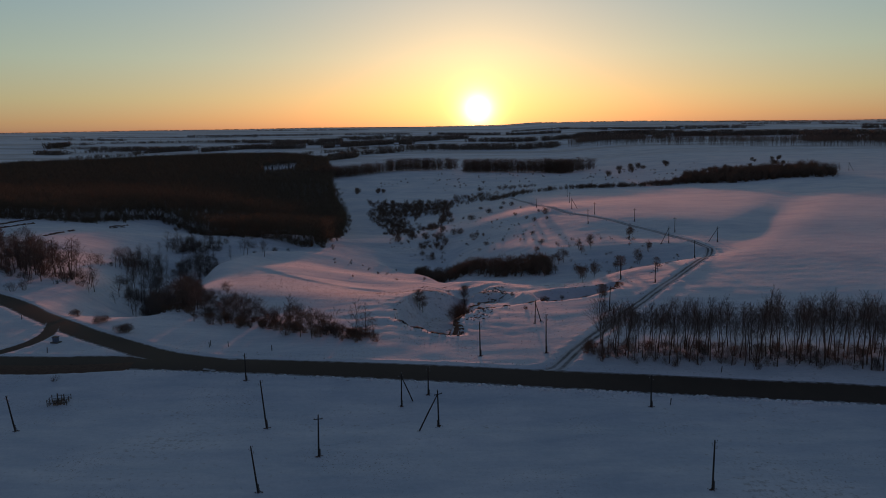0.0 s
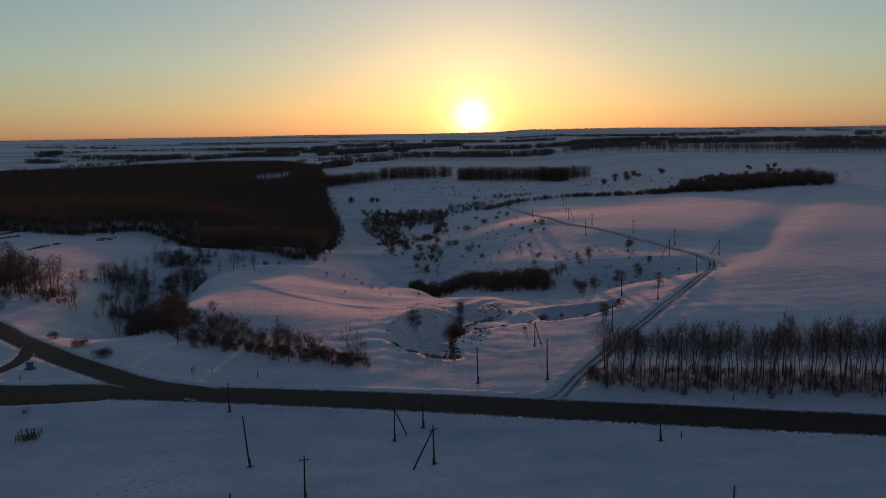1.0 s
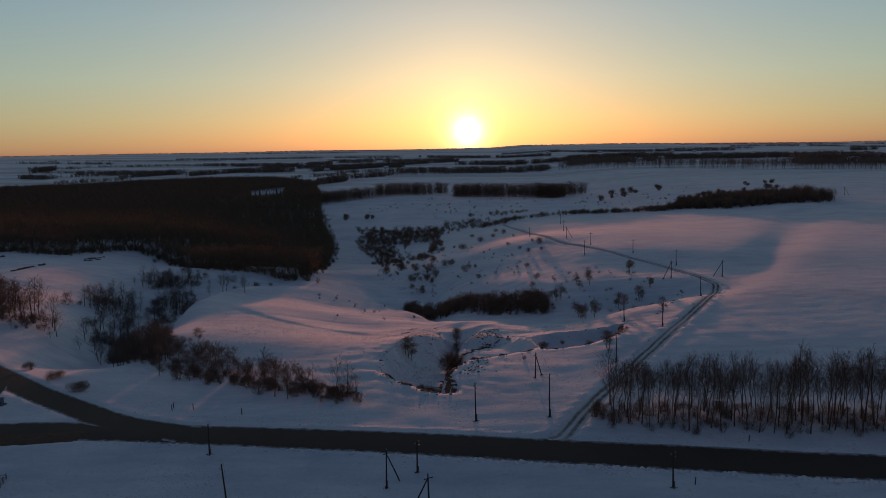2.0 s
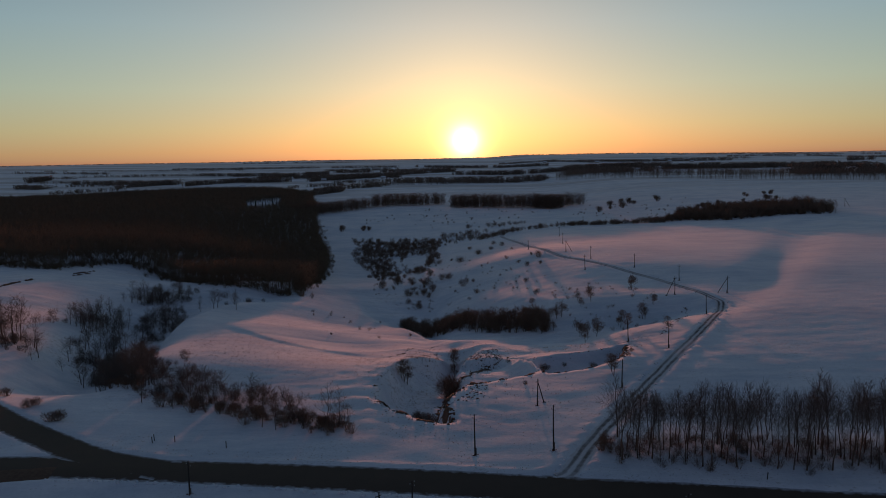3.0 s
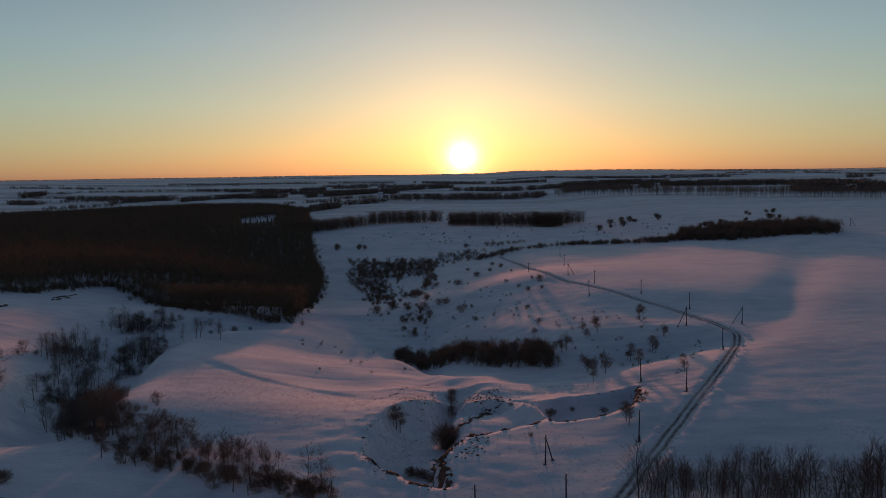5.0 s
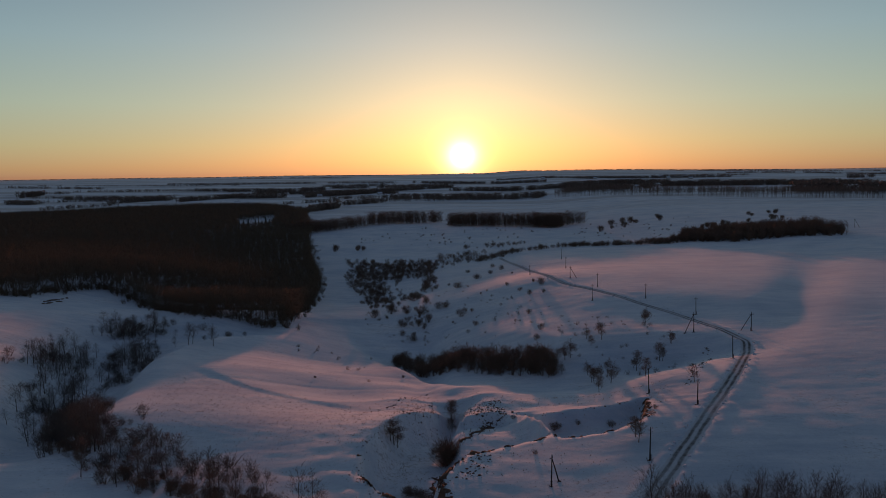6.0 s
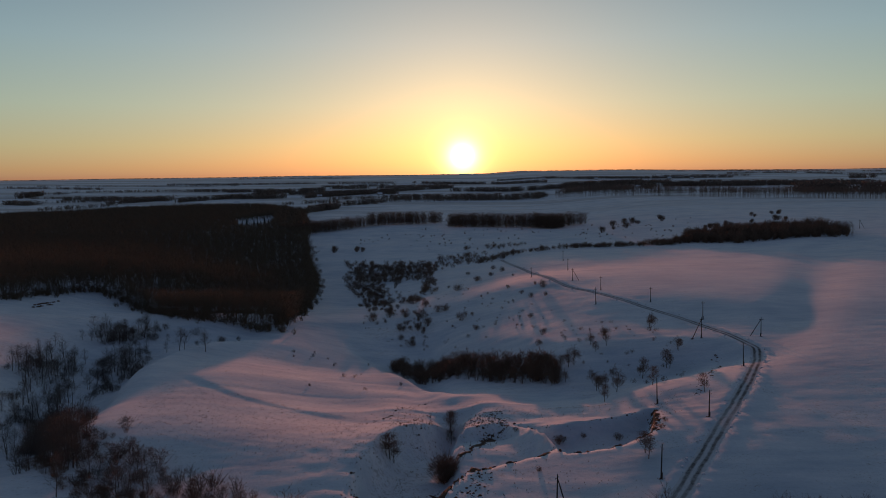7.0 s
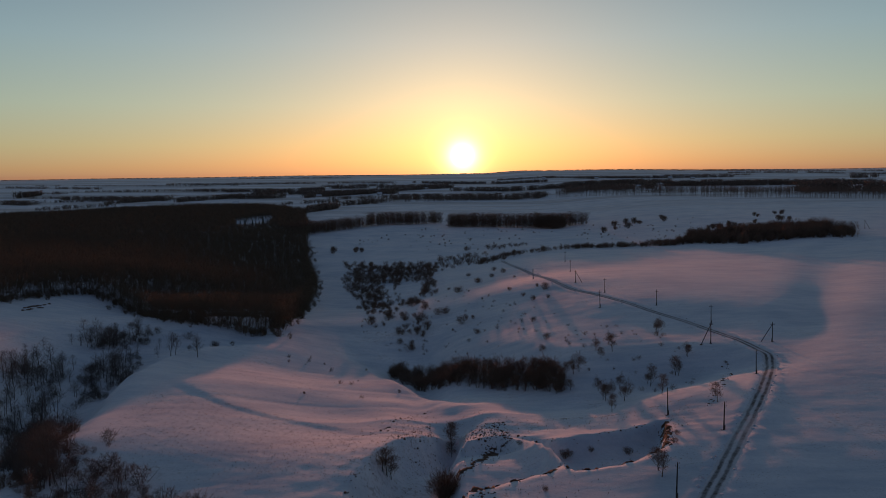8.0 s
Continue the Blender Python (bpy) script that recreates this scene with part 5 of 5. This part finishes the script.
def make_grass():
    r = random.Random(81)
    forms = [tuft(k) for k in range(5)]
    spots = quad_spots((-86.0, 241.7), (-21.7, 214.0), (-25.7, 264.6), (-93.2, 297.1), 2600, r) + quad_spots((-98.3, 324.8), (-26.6, 271.6), (-14.5, 315.4), (-82.3, 372.7), 500, r)
    spots += quad_spots((-67.0, 207.3), (-19.5, 173.4), (-29.0, 276.1), (-80.0, 255.7), 700, r) + quad_spots((4.6, 274.5), (53.9, 268.8), (62.6, 273.8), (11.8, 268.0), 260, r)
    spots += quad_spots((3.7, 161.7), (26.6, 177.7), (36.6, 211.4), (1.1, 195.7), 150, r) + quad_spots((-20.7, 178.8), (0.7, 161.7), (2.0, 178.3), (-16.7, 185.2), 180, r)
    rough = quad_spots((-21.6, 217.3), (-7.2, 215.6), (-6.6, 289.4), (-22.1, 273.0), 520, r) + quad_spots((-4.5, 259.6), (5.1, 227.1), (12.5, 262.4), (2.0, 282.2), 280, r)
    rough += quad_spots((4.2, 198.5), (25.4, 198.3), (22.1, 221.0), (7.1, 213.3), 110, r) + quad_spots((20.5, 225.1), (42.4, 230.1), (62.6, 273.8), (51.1, 257.8), 200, r)
    rough += quad_spots((-18, 252), (-9, 278), (-6.5, 252), (-12, 243), 260, r) + quad_spots((1.5, 268), (11.5, 269), (11.8, 252), (3, 243), 220, r) + quad_spots((12, 268), (52, 272), (47, 260), (14, 258), 120, r)
    rough += quad_spots((-20.5, 200.0), (-8.5, 184.0), (-3.0, 188.0), (-14.0, 202.0), 420, r)
    rough = [(px + r.gauss(0, 2.6), py + r.gauss(0, 3.2)) for px, py in rough]
    mass("rough_grass", forms, rough, 0.25, 0.8, GRASS, "rough dead grass and weeds round the eroded pit", "grass", 59)
    spots += line_spots([(-70.7, 168.4), (-29.9, 163.5), (11.6, 158.0)], 160, 2.0, r)
    spots = [p for p in spots if road_gap(np.array([p[0]]), np.array([p[1]]))[0] > 0.8]
    mass("dry_grass", forms, spots, 0.22, 0.62, GRASS, "tufts of dry brown grass poking through the snow", "grass", 57)


make_grass()


def snow_lump(seed):
    r = random.Random(seed)
    V, F = [], []
    lathe(V, F, (0, 0, -0.15), [(0.34, 0), (0.40 * r.uniform(0.8, 1.2), 0.18), (0.26, 0.36 * r.uniform(0.8, 1.2)), (0, 0.46)], 7)
    return [(x * r.uniform(0.85, 1.15), y * r.uniform(0.85, 1.15), z) for x, y, z in V], F


def make_berm():
    r = random.Random(91)
    forms = [snow_lump(k) for k in range(5)]
    spots = []
    c = curve(MAIN, 1.0)
    t = np.gradient(c, axis=0)
    t /= np.linalg.norm(t, axis=1)[:, None]
    for (x, y), (tx, ty) in zip(c, t):
        if -75 < x < 110:
            for _ in range(3 if x > 0 else 1):
                u = MAIN_W / 2 + r.gauss(0.55, 0.35)
                spots.append((x + ty * u + r.uniform(-.5, .5), y - tx * u))
    c = curve(DIRT, 2.0)
    for x, y in c:
        if r.random() < 0.6:
            s = r.choice((-1, 1)) * (DIRT_W / 2 + r.gauss(0.3, 0.3))
            spots.append((x + s, y + r.uniform(-1, 1)))
    mass("snow_berm", forms, spots, 0.4, 1.25, SNOW, "lumps of ploughed snow along the roads' edges", "snow", 58)


make_berm()


def make_enclosure():
    """A small fenced plot on the open snow."""
    x, y = (-81.8, 139.8)
    root = tagged(new("fenced_plot"), "small plot ringed by a rusty metal fence in snow", "fence")
    w, d = 3.6, 3.0
    V, F = [], []
    for px, py in ((-w / 2, -d / 2), (0, -d / 2), (w / 2, -d / 2), (-w / 2, d / 2), (0, d / 2), (w / 2, d / 2), (-w / 2, 0), (w / 2, 0)):
        V, F = [], []
        prism(V, F, (px, py, -0.3), (px, py, 1.25), 0.05)
        part("post", mesh_from("post", V, F, STEEL), root)
    for z in (0.45, 1.0):
        for a, b in (((-w / 2, -d / 2), (w / 2, -d / 2)), ((-w / 2, d / 2), (w / 2, d / 2)), ((-w / 2, -d / 2), (-w / 2, d / 2)), ((w / 2, -d / 2), (w / 2, d / 2))):
            V, F = [], []
            prism(V, F, (*a, z), (*b, z), 0.03)
            part("rail", mesh_from("rail", V, F, STEEL), root)
    V, F = [], []
    prism(V, F, (-0.3, 0.2, -0.2), (-0.3, 0.2, 1.9), 0.09)
    part("marker", mesh_from("marker", V, F, STEEL), root, "taller rusty post within the fence")
    V, F = [], []
    prism(V, F, (0.8, 0.5, -0.2), (0.8, 0.5, 1.6), 0.08)
    part("marker", mesh_from("marker", V, F, STEEL), root)
    V, F = [], []
    r = random.Random(3)
    for _ in range(60):
        v, f = tuft(r.randrange(999))
        ox, oy, n = r.uniform(-1.6, 1.6), r.uniform(-1.3, 1.3), len(V)
        V += [(px + ox, py + oy, pz * 1.3) for px, py, pz in v]
        F += [tuple(i + n for i in q) for q in f]
    tagged(part("weeds", mesh_from("weeds", V, F, GRASS), root, "dry straw-coloured weeds"), kind="stuff")
    root.matrix_basis = pose(x, y, on_ground(x, y), 0, 0, 12)


make_enclosure()


def make_cabinet():
    """A painted metal box on a slab at the junction."""
    x, y = (-102.0, 176.0)
    root = tagged(new("roadside_cabinet"), "blue-grey painted metal cabinet on a concrete slab", "cabinet")
    for name, size, z, mat in (("slab", (2.6, 2.0, 0.4), 0.1, CONCRETE), ("body", (1.5, 1.1, 1.5), 1.05, PAINT), ("roof", (1.8, 1.4, 0.14), 1.87, STEEL)):
        bm = bmesh.new()
        bmesh.ops.create_cube(bm, size=1.0, matrix=Matrix.Diagonal((*size, 1)))
        bmesh.ops.bevel(bm, geom=bm.edges[:], offset=0.03, segments=1)
        me = bpy.data.meshes.new(name)
        bm.to_mesh(me)
        me.materials.append(mat)
        ob = part(name, me, root)
        ob.location = (0, 0, z)
    V, F = [], []
    prism(V, F, (-0.4, -0.57, 0.5), (-0.4, -0.57, 1.6), 0.02)
    part("door_edge", mesh_from("door_edge", V, F, STEEL), root)
    root.matrix_basis = pose(x, y, on_ground(x, y), 0, 0, -14) @ Matrix.Diagonal((0.8, 0.8, 0.8, 1))


make_cabinet()


def make_markers():
    """Short posts beside the roads."""
    root = tagged(new("marker_post"), "short weathered marker post beside the road", "post", "roadside marker posts")
    V, F = [], []
    lathe(V, F, (0, 0, 0), [(0.09, -0.3), (0.09, 1.25), (0.05, 1.38), (0, 1.4)], 8)
    part("shaft", mesh_from("shaft", V, F, TIMBER, True), root)
    V, F = [], []
    lathe(V, F, (0, 0, 0.95), [(0.096, 0), (0.096, 0.22)], 8)
    part("band", mesh_from("band", V, F, STEEL), root)
    for k, (x, y) in enumerate(((-62.3, 171.6), (-57.9, 172.0), (37.9, 138.5), (51.9, 153.0), (-124.4, 199.4), (-99.4, 167.4), (-46.6, 168.8), (-62.5, 173.1))):
        m = pose(x, y, on_ground(x, y), 3, -2, k * 40)
        if k:
            copy_thing(root, m)
        else:
            first = m
    root.matrix_basis = first
    r = random.Random(4)
    V, F = shrub(501, 1.8, 3.2, 12, 5, 0.05)
    dead = tagged(new("dead_branches", mesh_from("dead_branches", V, F, TWIG)), "heap of dead branches lying on the snow", "branches")
    x, y = (-88.2, 149.7)
    dead.matrix_basis = pose(x, y, on_ground(x, y))


make_markers()


def make_village():
    """A few low houses among distant trees."""
    root = tagged(new("house"), "low pale farmhouse with a snowy grey roof far off", "house", "distant houses")
    V, F = [(-7, -4.5, -1), (7, -4.5, -1), (7, 4.5, -1), (-7, 4.5, -1), (-7, -4.5, 3.6), (7, -4.5, 3.6), (7, 4.5, 3.6), (-7, 4.5, 3.6), (-7, 0, 7.4), (7, 0, 7.4)], [(0, 1, 5, 4), (2, 3, 7, 6), (1, 2, 6, 9, 5), (3, 0, 4, 8, 7)]
    part("wall", mesh_from("wall", V, F, PLASTER), root)
    V, F = [], []
    for s in (-1, 1):
        n = len(V)
        V += [(-7.6, s * 5.3, 3.0), (7.6, s * 5.3, 3.0), (7.6, 0, 7.65), (-7.6, 0, 7.65), (-7.6, s * 5.3, 3.25), (7.6, s * 5.3, 3.25), (7.6, 0, 7.9), (-7.6, 0, 7.9)]
        F += [tuple(i + n for i in q) for q in ((0, 1, 2, 3), (4, 5, 6, 7), (0, 1, 5, 4), (1, 2, 6, 5), (0, 3, 7, 4))]
    part("roof", mesh_from("roof", V, F, SNOW), root)
    V, F = [], []
    prism(V, F, (3, 1.2, 6), (3, 1.2, 9.2), 0.45)
    part("chimney", mesh_from("chimney", V, F, CONCRETE), root)
    for wx in (-4, 0, 4):
        V, F = [], []
        prism(V, F, (wx, -4.52, 1.0), (wx, -4.52, 2.5), 0.06)
        part("window", mesh_from("window", [(px * 1 + (px - wx) * 7, py, pz) for px, py, pz in V], F, SLATE), root)
    for k, ((x, y), turn) in enumerate((((-417.8, 2371.9), 4), ((-247.5, 2472.2), 20), ((299.4, 3081.5), 8), ((336.1, 3178.7), -12), ((591.9, 2939.4), 5), ((534.2, 2398.0), 15), ((810.4, 3193.2), 0), ((805.0, 3064.2), 12), ((908.6, 3199.6), -8), ((861.6, 2965.4), 6), ((529.6, 3091.1), 10), ((-559.8, 1999.8), 5))):
        m = pose(x, y, on_ground(x, y), 0, 0, turn)
        if k:
            copy_thing(root, m)
        else:
            first = m
    root.matrix_basis = first


make_village()
